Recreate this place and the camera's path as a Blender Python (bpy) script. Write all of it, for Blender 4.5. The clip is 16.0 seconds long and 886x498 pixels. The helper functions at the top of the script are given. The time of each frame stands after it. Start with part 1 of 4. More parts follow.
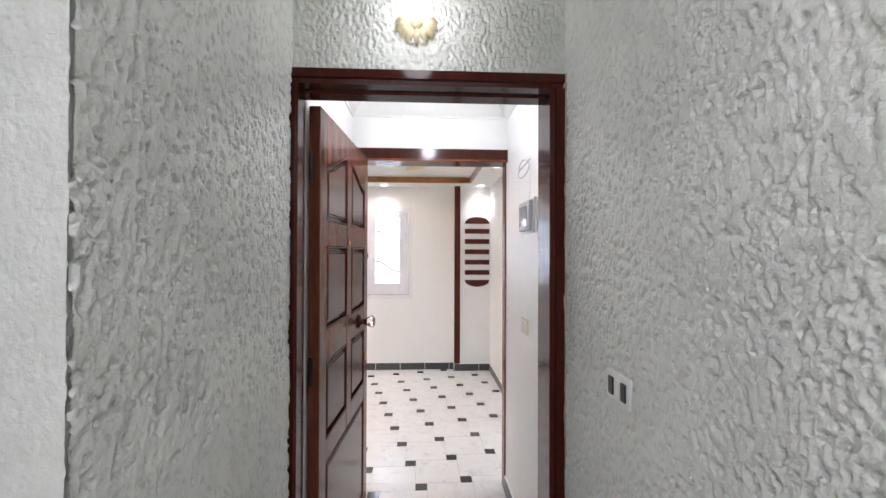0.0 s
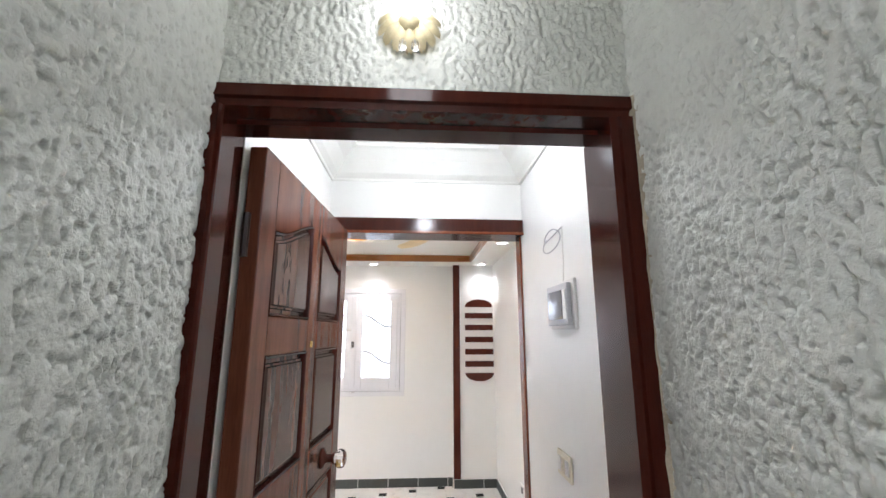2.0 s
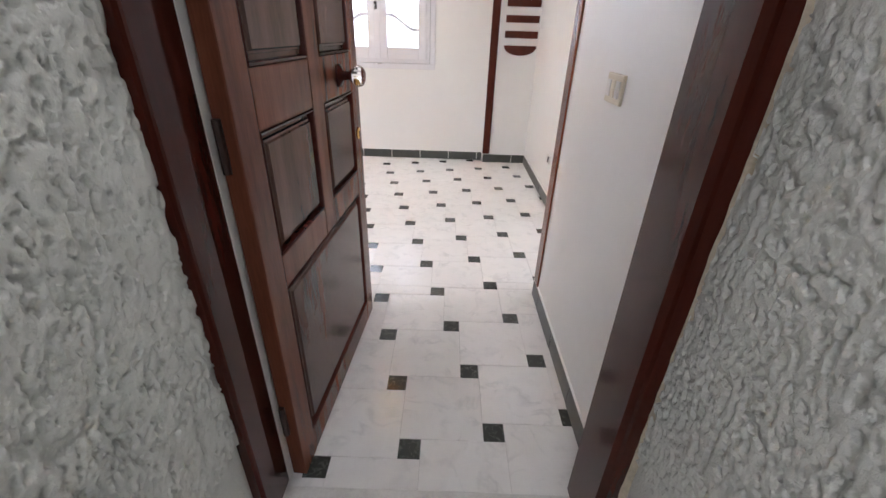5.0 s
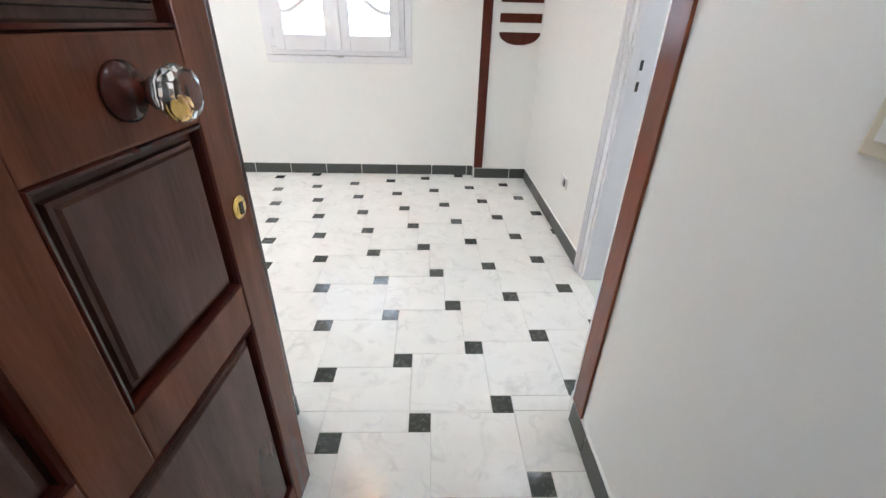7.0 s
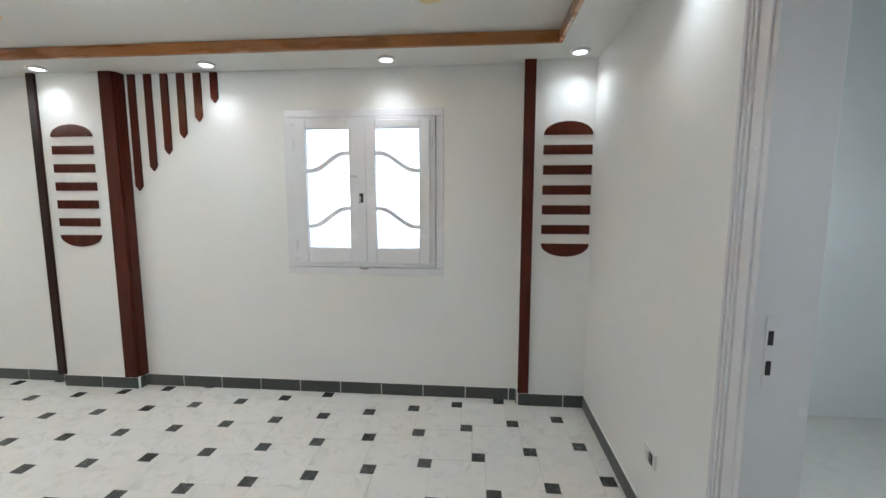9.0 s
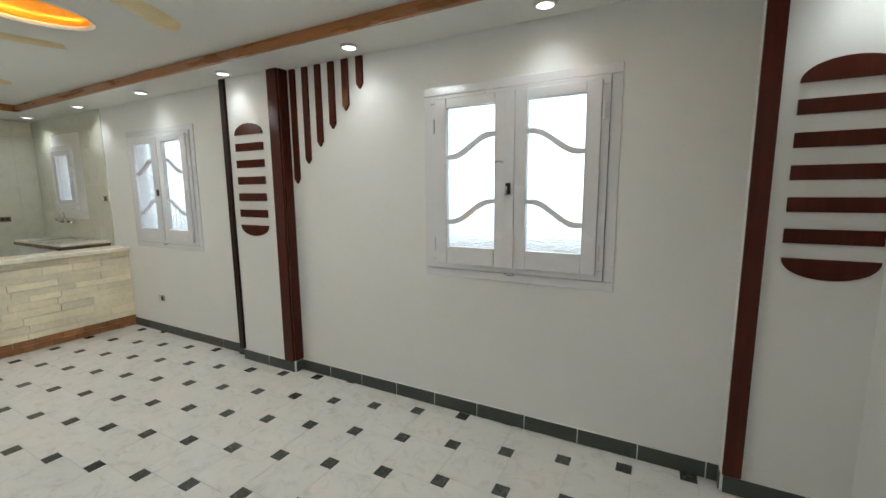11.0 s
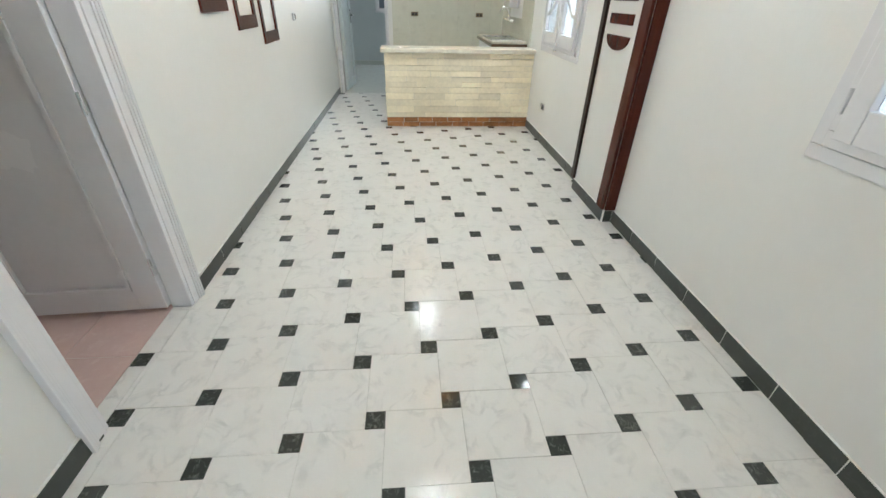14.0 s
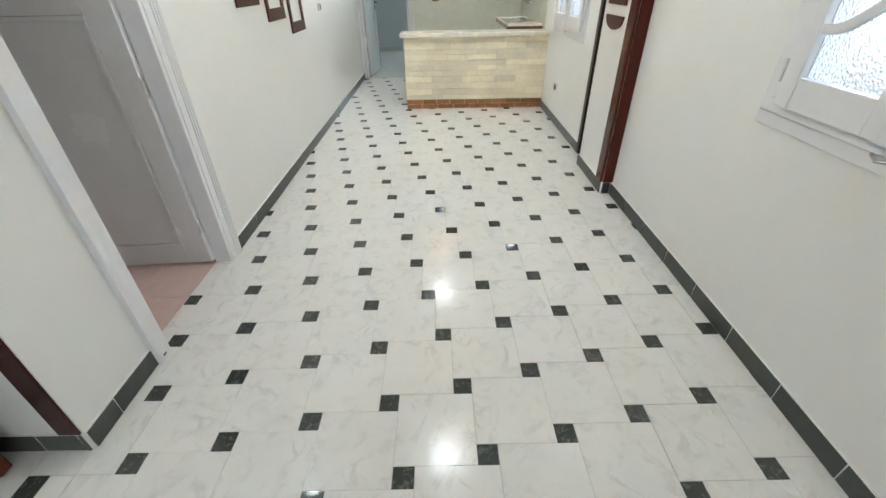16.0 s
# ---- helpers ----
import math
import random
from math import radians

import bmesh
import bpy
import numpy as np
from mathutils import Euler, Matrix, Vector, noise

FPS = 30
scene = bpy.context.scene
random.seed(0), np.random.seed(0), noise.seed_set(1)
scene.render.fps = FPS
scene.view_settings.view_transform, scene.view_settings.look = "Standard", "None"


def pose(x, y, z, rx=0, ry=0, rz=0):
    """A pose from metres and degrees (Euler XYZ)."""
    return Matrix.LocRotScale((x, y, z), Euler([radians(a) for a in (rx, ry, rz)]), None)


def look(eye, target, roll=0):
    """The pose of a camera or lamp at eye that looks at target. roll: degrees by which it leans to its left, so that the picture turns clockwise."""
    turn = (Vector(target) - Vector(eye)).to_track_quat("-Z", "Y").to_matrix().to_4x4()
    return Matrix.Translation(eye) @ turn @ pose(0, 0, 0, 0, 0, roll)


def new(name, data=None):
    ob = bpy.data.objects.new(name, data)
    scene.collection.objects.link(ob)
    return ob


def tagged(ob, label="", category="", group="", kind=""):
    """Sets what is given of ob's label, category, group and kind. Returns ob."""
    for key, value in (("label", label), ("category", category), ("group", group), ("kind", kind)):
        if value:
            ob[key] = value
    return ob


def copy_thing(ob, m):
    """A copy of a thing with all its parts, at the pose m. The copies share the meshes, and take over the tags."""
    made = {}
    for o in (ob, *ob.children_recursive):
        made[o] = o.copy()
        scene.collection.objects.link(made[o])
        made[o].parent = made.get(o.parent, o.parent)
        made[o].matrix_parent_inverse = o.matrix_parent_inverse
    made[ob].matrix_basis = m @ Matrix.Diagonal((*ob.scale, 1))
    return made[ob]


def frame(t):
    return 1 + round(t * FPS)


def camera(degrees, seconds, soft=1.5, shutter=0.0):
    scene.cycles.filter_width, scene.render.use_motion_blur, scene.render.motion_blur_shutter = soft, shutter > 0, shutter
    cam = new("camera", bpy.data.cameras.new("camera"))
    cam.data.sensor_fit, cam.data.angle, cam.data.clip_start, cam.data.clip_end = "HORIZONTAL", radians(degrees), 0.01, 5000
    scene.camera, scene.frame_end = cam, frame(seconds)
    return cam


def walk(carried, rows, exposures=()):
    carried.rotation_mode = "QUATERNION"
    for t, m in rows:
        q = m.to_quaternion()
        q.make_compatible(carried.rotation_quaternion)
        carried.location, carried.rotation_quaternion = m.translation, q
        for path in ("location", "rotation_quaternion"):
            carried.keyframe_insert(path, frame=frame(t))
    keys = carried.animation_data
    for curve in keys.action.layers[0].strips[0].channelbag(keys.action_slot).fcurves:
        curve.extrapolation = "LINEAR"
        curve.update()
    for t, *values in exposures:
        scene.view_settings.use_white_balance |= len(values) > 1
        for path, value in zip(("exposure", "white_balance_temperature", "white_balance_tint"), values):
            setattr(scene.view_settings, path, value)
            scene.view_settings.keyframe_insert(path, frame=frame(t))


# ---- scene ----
cam = camera(94.4, 16.0)
PATH = [
    (0, (-0.043, 0.157, 1.511), (0.056, 2.155, 1.528), 0.2),
    (0.5, (0.034, 0.303, 1.528), (0.043, 2.303, 1.539), 0.1),
    (1, (0.037, 0.441, 1.529), (0.04, 2.441, 1.578), -0.1),
    (1.5, (-0.024, 0.64, 1.565), (0.097, 2.626, 1.774), -0.5),
    (2, (-0.04, 0.719, 1.595), (0.081, 2.674, 1.995), -0.0),
    (2.5, (-0.016, 0.746, 1.62), (0.045, 2.628, 2.293), -1.4),
    (3, (0.005, 0.746, 1.616), (0.044, 2.621, 2.312), -1.4),
    (3.5, (0.002, 0.768, 1.572), (0.008, 2.721, 2.004), -0.1),
    (4, (-0.016, 0.762, 1.461), (-0.046, 2.758, 1.336), 1.6),
    (4.2, (-0.034, 0.765, 1.421), (-0.042, 2.732, 1.068), 2.1),
    (6.3, (0.027, 1.554, 1.172), (-0.002, 3.166, -0.01), 0.9),
    (6.5, (0.01, 1.669, 1.175), (0.023, 3.306, 0.026), 1.6),
    (7, (-0.013, 1.86, 1.219), (0.047, 3.609, 0.251), 1.4),
    (7.5, (0.039, 2.084, 1.24), (0.018, 3.936, 0.485), -0.2),
    (8, (0.081, 2.284, 1.344), (0.003, 4.209, 0.806), -0.1),
    (8.2, (0.055, 2.343, 1.369), (0.006, 4.288, 0.904), 0.2),
    (10.3, (0.116, 2.909, 1.504), (-0.548, 4.796, 1.463), -1.2),
    (10.5, (0.108, 2.958, 1.487), (-0.636, 4.814, 1.442), -1.5),
    (11, (0.032, 3.167, 1.463), (-0.9, 4.914, 1.178), -0.5),
    (11.5, (0.0, 3.273, 1.447), (-1.183, 4.838, 1.062), -0.7),
    (12, (0.057, 3.405, 1.397), (-1.465, 4.583, 0.855), 0.9),
    (12.5, (0.129, 3.571, 1.394), (-1.452, 4.373, 0.466), 3.0),
    (13, (0.102, 3.703, 1.36), (-1.495, 4.289, 0.31), 3.8),
    (13.5, (0.026, 3.872, 1.375), (-1.568, 4.21, 0.215), 4.6),
    (14, (0.059, 4.017, 1.392), (-1.637, 4.16, 0.342), 1.3),
    (14.5, (0.187, 4.209, 1.418), (-1.553, 4.166, 0.432), -0.2),
    (15, (0.273, 4.236, 1.436), (-1.502, 4.214, 0.515), -0.5),
    (15.5, (0.354, 4.176, 1.43), (-1.357, 4.19, 0.395), -0.8),
    (16, (0.388, 4.161, 1.428), (-1.28, 4.161, 0.325), -1.0),
]
EXPOSURES = [(0, 1.35, 6300, 22), (2.0, 1.35, 6300, 18), (2.6, 1.2, 6250, 18), (3.2, 1.2, 6250, 18), (4.2, 1.15, 6350, 24), (6.3, 1.38, 6250, 18), (7.2, 1.3, 6000, 13),
             (8.2, 0.78, 5920, 11), (10.3, 0.2, 6300, 6), (11.5, -0.12, 6500, 8), (12.0, -0.32, 7000, 19), (12.5, 0.22, 7150, 23), (13.0, 0.48, 6400, 6), (14.0, 0.68, 6150, 7), (16, 0.66, 6150, 7)]
walk(cam, [(t, look(eye, target, roll)) for t, eye, target, roll in PATH], EXPOSURES)

# ---- world, sun, exposure ----
world = bpy.data.worlds.new("sky")
scene.world = world
world.use_nodes = True
wn = world.node_tree
sky = wn.nodes.new("ShaderNodeTexSky")
sky.sky_type, sky.sun_disc = "NISHITA", False
sky.sun_elevation, sky.sun_rotation = radians(50), radians(60)
wn.nodes["Background"].inputs["Strength"].default_value = 0.15
wn.links.new(sky.outputs[0], wn.nodes["Background"].inputs["Color"])
sun = new("sun", bpy.data.lights.new("sun", "SUN"))
sun.data.energy, sun.data.angle, sun.data.color = 2.5, radians(0.5), (1.0, 0.95, 0.88)
sun.matrix_world = look((0, 0, 0), (-0.75, 0.43, -1.03))


def sky_lamp(name, eye, target, w, h, watts, col=(0.86, 0.94, 1.0)):
    """An area lamp standing in for daylight at an opening."""
    li = new(name, bpy.data.lights.new(name, "AREA"))
    li.data.shape, li.data.size, li.data.size_y, li.data.energy, li.data.color = "RECTANGLE", w, h, watts, col
    li.matrix_world = look(eye, target)


# unseen overhead fill, added to graze the stucco and lift the landing
sky_lamp("stairwell_fill", (-0.45, -0.55, 2.66), (-0.35, -0.25, 0.0), 1.6, 0.8, 11.5, (1.0, 0.99, 0.96))
sky_lamp("far_room_daylight", (-10.33, 3.95, 1.52), (-7.5, 3.4, 0.8), 0.7, 0.85, 14)
# added fill for two rooms, set in made-up window openings out of view
sky_lamp("side_room_fill", (3.20, 3.7, 1.5), (0.9, 3.6, 0.8), 0.9, 1.0, 12, (0.97, 0.99, 1.0))
sky_lamp("bedroom_fill", (-1.9, -0.02, 1.5), (-1.5, 2.7, 1.0), 1.1, 1.1, 9, (1.0, 0.95, 0.95))


# ---- materials ----
def mat(name, col, rough=0.5, metal=0.0, var=0.06, scale=5.0, bump=0.0, bscale=120.0, coat=0.0, spec=0.5, stretch=(1, 1, 1), per=0.0):
    """Plain surface: broad and fine variation of colour, fine relief."""
    m = bpy.data.materials.new(name)
    m.use_nodes = True
    t = m.node_tree
    b = t.nodes["Principled BSDF"]
    b.inputs["Roughness"].default_value, b.inputs["Metallic"].default_value = rough, metal
    b.inputs["Coat Weight"].default_value, b.inputs["Coat Roughness"].default_value = coat, 0.08
    b.inputs["Specular IOR Level"].default_value = spec
    geo = t.nodes.new("ShaderNodeNewGeometry")
    mp = t.nodes.new("ShaderNodeVectorMath")
    mp.operation = "MULTIPLY"
    mp.inputs[1].default_value = stretch
    t.links.new(geo.outputs["Position"], mp.inputs[0])
    n1 = t.nodes.new("ShaderNodeTexNoise")
    n1.inputs["Scale"].default_value, n1.inputs["Detail"].default_value = scale, 6
    n2 = t.nodes.new("ShaderNodeTexNoise")
    n2.inputs["Scale"].default_value, n2.inputs["Detail"].default_value = scale * 11, 3
    for n in (n1, n2):
        t.links.new(mp.outputs[0], n.inputs["Vector"])
    add = t.nodes.new("ShaderNodeMath")
    add.operation = "MULTIPLY_ADD"
    add.inputs[1].default_value = 0.4
    t.links.new(n2.outputs["Fac"], add.inputs[0])
    t.links.new(n1.outputs["Fac"], add.inputs[2])
    rng = t.nodes.new("ShaderNodeMapRange")
    rng.inputs["From Min"].default_value, rng.inputs["From Max"].default_value = 0.4, 1.0
    rng.inputs["To Min"].default_value, rng.inputs["To Max"].default_value = 1 - var * 1.6, 1 + var
    t.links.new(add.outputs[0], rng.inputs["Value"])
    fac = rng.outputs[0]
    if per:
        info = t.nodes.new("ShaderNodeObjectInfo")
        r2 = t.nodes.new("ShaderNodeMapRange")
        r2.inputs["To Min"].default_value, r2.inputs["To Max"].default_value = 1 - per, 1 + per
        t.links.new(info.outputs["Random"], r2.inputs["Value"])
        mu = t.nodes.new("ShaderNodeMath")
        mu.operation = "MULTIPLY"
        t.links.new(fac, mu.inputs[0])
        t.links.new(r2.outputs[0], mu.inputs[1])
        fac = mu.outputs[0]
    sc = t.nodes.new("ShaderNodeVectorMath")
    sc.operation = "SCALE"
    sc.inputs[0].default_value = col
    t.links.new(fac, sc.inputs["Scale"])
    t.links.new(sc.outputs[0], b.inputs["Base Color"])
    rr = t.nodes.new("ShaderNodeMapRange")
    rr.inputs["To Min"].default_value, rr.inputs["To Max"].default_value = rough * 0.8, min(1, rough * 1.25)
    t.links.new(n1.outputs["Fac"], rr.inputs["Value"])
    t.links.new(rr.outputs[0], b.inputs["Roughness"])
    if bump:
        n3 = t.nodes.new("ShaderNodeTexNoise")
        n3.inputs["Scale"].default_value, n3.inputs["Detail"].default_value = bscale, 4
        t.links.new(mp.outputs[0], n3.inputs["Vector"])
        bp = t.nodes.new("ShaderNodeBump")
        bp.inputs["Strength"].default_value, bp.inputs["Distance"].default_value = bump, 0.004
        t.links.new(n3.outputs["Fac"], bp.inputs["Height"])
        t.links.new(bp.outputs[0], b.inputs["Normal"])
    return m


def marble(name, col, vein, rough, scale, amount):
    """Glazed tile with soft veins that differ from tile to tile."""
    m = mat(name, col, rough, var=0.03, scale=9)
    t = m.node_tree
    b = t.nodes["Principled BSDF"]
    geo, info = t.nodes.new("ShaderNodeNewGeometry"), t.nodes.new("ShaderNodeObjectInfo")
    off = t.nodes.new("ShaderNodeVectorMath")
    off.operation = "MULTIPLY_ADD"
    off.inputs[1].default_value = (37.0, 53.0, 71.0)
    t.links.new(info.outputs["Random"], off.inputs[0])
    t.links.new(geo.outputs["Position"], off.inputs[2])
    w = t.nodes.new("ShaderNodeTexNoise")
    w.inputs["Scale"].default_value, w.inputs["Detail"].default_value, w.inputs["Distortion"].default_value = scale, 9, 0.9
    t.links.new(off.outputs[0], w.inputs["Vector"])
    ramp = t.nodes.new("ShaderNodeValToRGB")
    e = ramp.color_ramp.elements
    e[0].position, e[0].color = 0.44, (0, 0, 0, 1)
    e[1].position, e[1].color = 0.56, (0, 0, 0, 1)
    mid = ramp.color_ramp.elements.new(0.5)
    mid.color = (1, 1, 1, 1)
    t.links.new(w.outputs["Fac"], ramp.inputs["Fac"])
    k = t.nodes.new("ShaderNodeMath")
    k.operation = "MULTIPLY"
    k.inputs[1].default_value = amount
    mask, mr = t.nodes.new("ShaderNodeTexNoise"), t.nodes.new("ShaderNodeMapRange")
    mask.inputs["Scale"].default_value, mask.inputs["Detail"].default_value = scale * 1.7, 5
    mr.inputs["From Min"].default_value, mr.inputs["From Max"].default_value = 0.42, 0.72
    t.links.new(off.outputs[0], mask.inputs["Vector"])
    t.links.new(mask.outputs["Fac"], mr.inputs["Value"])
    km = t.nodes.new("ShaderNodeMath")
    km.operation = "MULTIPLY"
    t.links.new(ramp.outputs[0], km.inputs[0])
    t.links.new(mr.outputs[0], km.inputs[1])
    t.links.new(km.outputs[0], k.inputs[0])
    mix = t.nodes.new("ShaderNodeMix")
    mix.data_type = "RGBA"
    src = b.inputs["Base Color"].links[0].from_socket
    t.links.new(k.outputs[0], mix.inputs["Factor"])
    t.links.new(src, mix.inputs[6])
    mix.inputs[7].default_value = (*vein, 1)
    t.links.new(mix.outputs[2], b.inputs["Base Color"])
    return m


def glow(name, col, strength):
    m = bpy.data.materials.new(name)
    m.use_nodes = True
    b = m.node_tree.nodes["Principled BSDF"]
    b.inputs["Base Color"].default_value = (*col, 1)
    b.inputs["Emission Color"].default_value = (*col, 1)
    b.inputs["Emission Strength"].default_value = strength
    return m


def glass(name, col, rough, bump=0.0, bscale=60.0):
    m = bpy.data.materials.new(name)
    m.use_nodes = True
    t = m.node_tree
    b = t.nodes["Principled BSDF"]
    b.inputs["Base Color"].default_value = (*col, 1)
    b.inputs["Roughness"].default_value, b.inputs["Transmission Weight"].default_value, b.inputs["IOR"].default_value = rough, 1.0, 1.45
    if bump:
        n = t.nodes.new("ShaderNodeTexVoronoi")
        n.inputs["Scale"].default_value = bscale
        geo = t.nodes.new("ShaderNodeNewGeometry")
        t.links.new(geo.outputs["Position"], n.inputs["Vector"])
        bp = t.nodes.new("ShaderNodeBump")
        bp.inputs["Strength"].default_value, bp.inputs["Distance"].default_value = bump, 0.004
        t.links.new(n.outputs["Distance"], bp.inputs["Height"])
        t.links.new(bp.outputs[0], b.inputs["Normal"])
    return m


M_WALL = mat("white_paint", (0.80, 0.80, 0.775), 0.42, var=0.02, scale=1.3, bump=0.12, bscale=45)
M_WALL_BLUE = mat("pale_blue_paint", (0.63, 0.665, 0.67), 0.4, var=0.03, scale=1.3, bump=0.1, bscale=45)
M_CEIL = mat("ceiling_paint", (0.78, 0.78, 0.74), 0.6, var=0.02, scale=1.5)
# darker than the other ceilings, to offset the wall lamp's hot spot
M_CEIL_LANDING = mat("landing_ceiling_dimmed", (0.60, 0.61, 0.57), 0.35, var=0.06, scale=2.5, bump=0.15, bscale=20)
M_STUCCO = mat("stucco", (0.64, 0.65, 0.60), 0.42, var=0.10, scale=2.2, bump=0.7, bscale=150)
def creases(m):
    """Ragged trowel creases on top of the fine grain."""
    t = m.node_tree
    geo, mp, n, ramp, bp = (t.nodes.new(k) for k in ("ShaderNodeNewGeometry", "ShaderNodeVectorMath", "ShaderNodeTexNoise", "ShaderNodeValToRGB", "ShaderNodeBump"))
    mp.operation = "MULTIPLY"
    mp.inputs[1].default_value = (1.0, 1.0, 0.6)
    t.links.new(geo.outputs["Position"], mp.inputs[0])
    t.links.new(mp.outputs[0], n.inputs["Vector"])
    n.inputs["Scale"].default_value, n.inputs["Detail"].default_value, n.inputs["Distortion"].default_value = 95, 5, 0.3
    ramp.color_ramp.elements[0].position, ramp.color_ramp.elements[1].position = 0.40, 0.50
    t.links.new(n.outputs["Fac"], ramp.inputs["Fac"])
    t.links.new(ramp.outputs[0], bp.inputs["Height"])
    bp.inputs["Strength"].default_value, bp.inputs["Distance"].default_value = 0.3, 0.002
    b = t.nodes["Principled BSDF"]
    t.links.new(b.inputs["Normal"].links[0].from_socket, bp.inputs["Normal"])
    t.links.new(bp.outputs[0], b.inputs["Normal"])


creases(M_STUCCO)
M_RED = mat("mahogany_gloss", (0.050, 0.010, 0.006), 0.16, var=0.2, scale=4, bump=0.02, bscale=30, coat=0.05, spec=0.2, stretch=(9, 9, 1))
M_BOARD = mat("mahogany_board", (0.080, 0.017, 0.010), 0.18, var=0.2, scale=4, bump=0.02, bscale=30, coat=0.05, spec=0.2, stretch=(9, 9, 1))
M_DOOR = mat("walnut_stain", (0.145, 0.048, 0.026), 0.2, var=0.28, scale=2.2, bump=0.03, bscale=40, coat=0.0, spec=0.22, stretch=(10, 10, 1))
# lining wood as the window light brightens it
M_LINING_LIT = mat("lining_lit_tone", (0.19, 0.048, 0.019), 0.22, var=0.22, scale=4, bump=0.02, bscale=30, coat=0.08, spec=0.25, stretch=(9, 9, 1))
# white door paint, its shade put in as blue-grey; matte against window glare
M_MATTE = mat("shaded_white_paint", (0.62, 0.68, 0.69), 0.65, var=0.05, scale=2)
M_PLASTER = mat("raw_sandy_plaster", (0.46, 0.40, 0.30), 0.9, var=0.25, scale=12, bump=0.9, bscale=70)
# the same lining wood with shade put into its colour
M_LINING_SHADE = mat("lining_shade_tone", (0.045, 0.012, 0.010), 0.2, var=0.2, scale=4, coat=0.05, spec=0.25, stretch=(9, 9, 1))
M_DARK = mat("dark_stain", (0.028, 0.012, 0.009), 0.3, var=0.25, scale=4, coat=0.05, spec=0.2, stretch=(9, 9, 1))
M_PANEL = mat("dark_walnut_field", (0.095, 0.044, 0.031), 0.2, var=0.3, scale=2, spec=0.3, stretch=(8, 8, 1))
for m_ in (M_DOOR, M_RED, M_PANEL):
    r_ = m_.node_tree.nodes["Principled BSDF"].inputs["Roughness"]
    m_.node_tree.links.remove(r_.links[0])
M_ORANGE = mat("varnished_pine", (0.36, 0.135, 0.03), 0.28, var=0.2, scale=3, coat=0.4, stretch=(1, 6, 6))
M_WHITEWOOD = mat("white_enamel", (0.78, 0.78, 0.80), 0.25, var=0.03, scale=3, bump=0.05, bscale=30, coat=0.3)
M_TILE = marble("marble_tile", (0.73, 0.72, 0.685), (0.46, 0.46, 0.44), 0.17, 7.0, 0.6)
M_TILE.node_tree.nodes["Principled BSDF"].inputs["Specular IOR Level"].default_value = 0.24
M_INSET = marble("green_black_tile", (0.046, 0.051, 0.046), (0.20, 0.21, 0.19), 0.07, 26.0, 0.8)
M_GROUT = mat("grout", (0.62, 0.61, 0.57), 0.8, var=0.15, scale=8)
M_SKIRT = marble("slate_skirting", (0.055, 0.062, 0.056), (0.09, 0.10, 0.09), 0.3, 20.0, 0.5)
M_PINK = marble("pink_tile", (0.60, 0.44, 0.40), (0.70, 0.56, 0.52), 0.2, 9.0, 0.5)
M_PALE = marble("pale_tile", (0.62, 0.63, 0.585), (0.46, 0.48, 0.44), 0.18, 6.0, 0.4)
M_STONE = mat("cream_ledgestone", (0.92, 0.83, 0.63), 0.6, var=0.13, scale=3, bump=0.9, bscale=28, per=0.12)
M_BRICK = mat("orange_brick", (0.42, 0.19, 0.075), 0.65, var=0.25, scale=14, bump=0.9, bscale=40, per=0.2)
M_SLAB = mat("cream_marble_top", (0.86, 0.81, 0.68), 0.25, var=0.1, scale=8)
M_KTILE = marble("kitchen_wall_tile", (0.68, 0.68, 0.58), (0.52, 0.53, 0.45), 0.10, 5.0, 0.5)
M_CHROME = mat("chrome", (0.75, 0.75, 0.76), 0.12, 1.0, var=0.05)
M_BRASS = mat("brass", (0.80, 0.55, 0.17), 0.25, 1.0, var=0.1, scale=20)
M_BLACK = mat("black_plastic", (0.015, 0.015, 0.015), 0.35, var=0.1)
M_PLASTIC = mat("white_plastic", (0.72, 0.71, 0.68), 0.35, var=0.03)
M_CREAM = mat("cream_plastic", (0.66, 0.60, 0.46), 0.35, var=0.05)
M_GREY = mat("grey_plastic", (0.45, 0.45, 0.47), 0.4, var=0.04)
M_SCREEN = mat("screen_glass", (0.10, 0.10, 0.11), 0.06, var=0.05)
M_GILT = mat("cream_gilt", (0.62, 0.53, 0.33), 0.4, 0.0, var=0.2, scale=30)
M_AMBER = glass("amber_glass", (0.42, 0.26, 0.17), 0.25, 0.3, 90)
M_BACK = glow("bright_haze", (0.86, 0.94, 1.0), 1.6)
M_GOLD = mat("gold_paint", (0.72, 0.36, 0.05), 0.35, 0.5, var=0.15, scale=6)
M_GOLDSOFT = mat("soft_gold_paint", (0.78, 0.64, 0.36), 0.5, 0.0, var=0.12, scale=5)
M_GRANITE = mat("brown_granite", (0.16, 0.10, 0.06), 0.15, var=0.4, scale=30)
M_FROST = glass("frosted_glass", (0.95, 0.975, 1.0), 0.24, 0.5, 95)
M_CLEAR = glass("clear_glass", (0.98, 0.99, 1.0), 0.02)
M_CRYSTAL = glass("crystal", (0.98, 0.97, 0.98), 0.0)
M_LAMP = glow("lamp_white", (1.0, 1.0, 0.98), 3.5)
M_BULB = glow("bulb_cool", (0.97, 1.0, 1.0), 4.0)
M_WARM = glow("bulb_warm", (1.0, 0.72, 0.32), 12.0)
M_OUT = mat("pale_render", (0.55, 0.52, 0.47), 0.9, var=0.2, scale=0.8)
M_GROUND = mat("dusty_ground", (0.30, 0.27, 0.22), 0.95, var=0.2, scale=0.5)


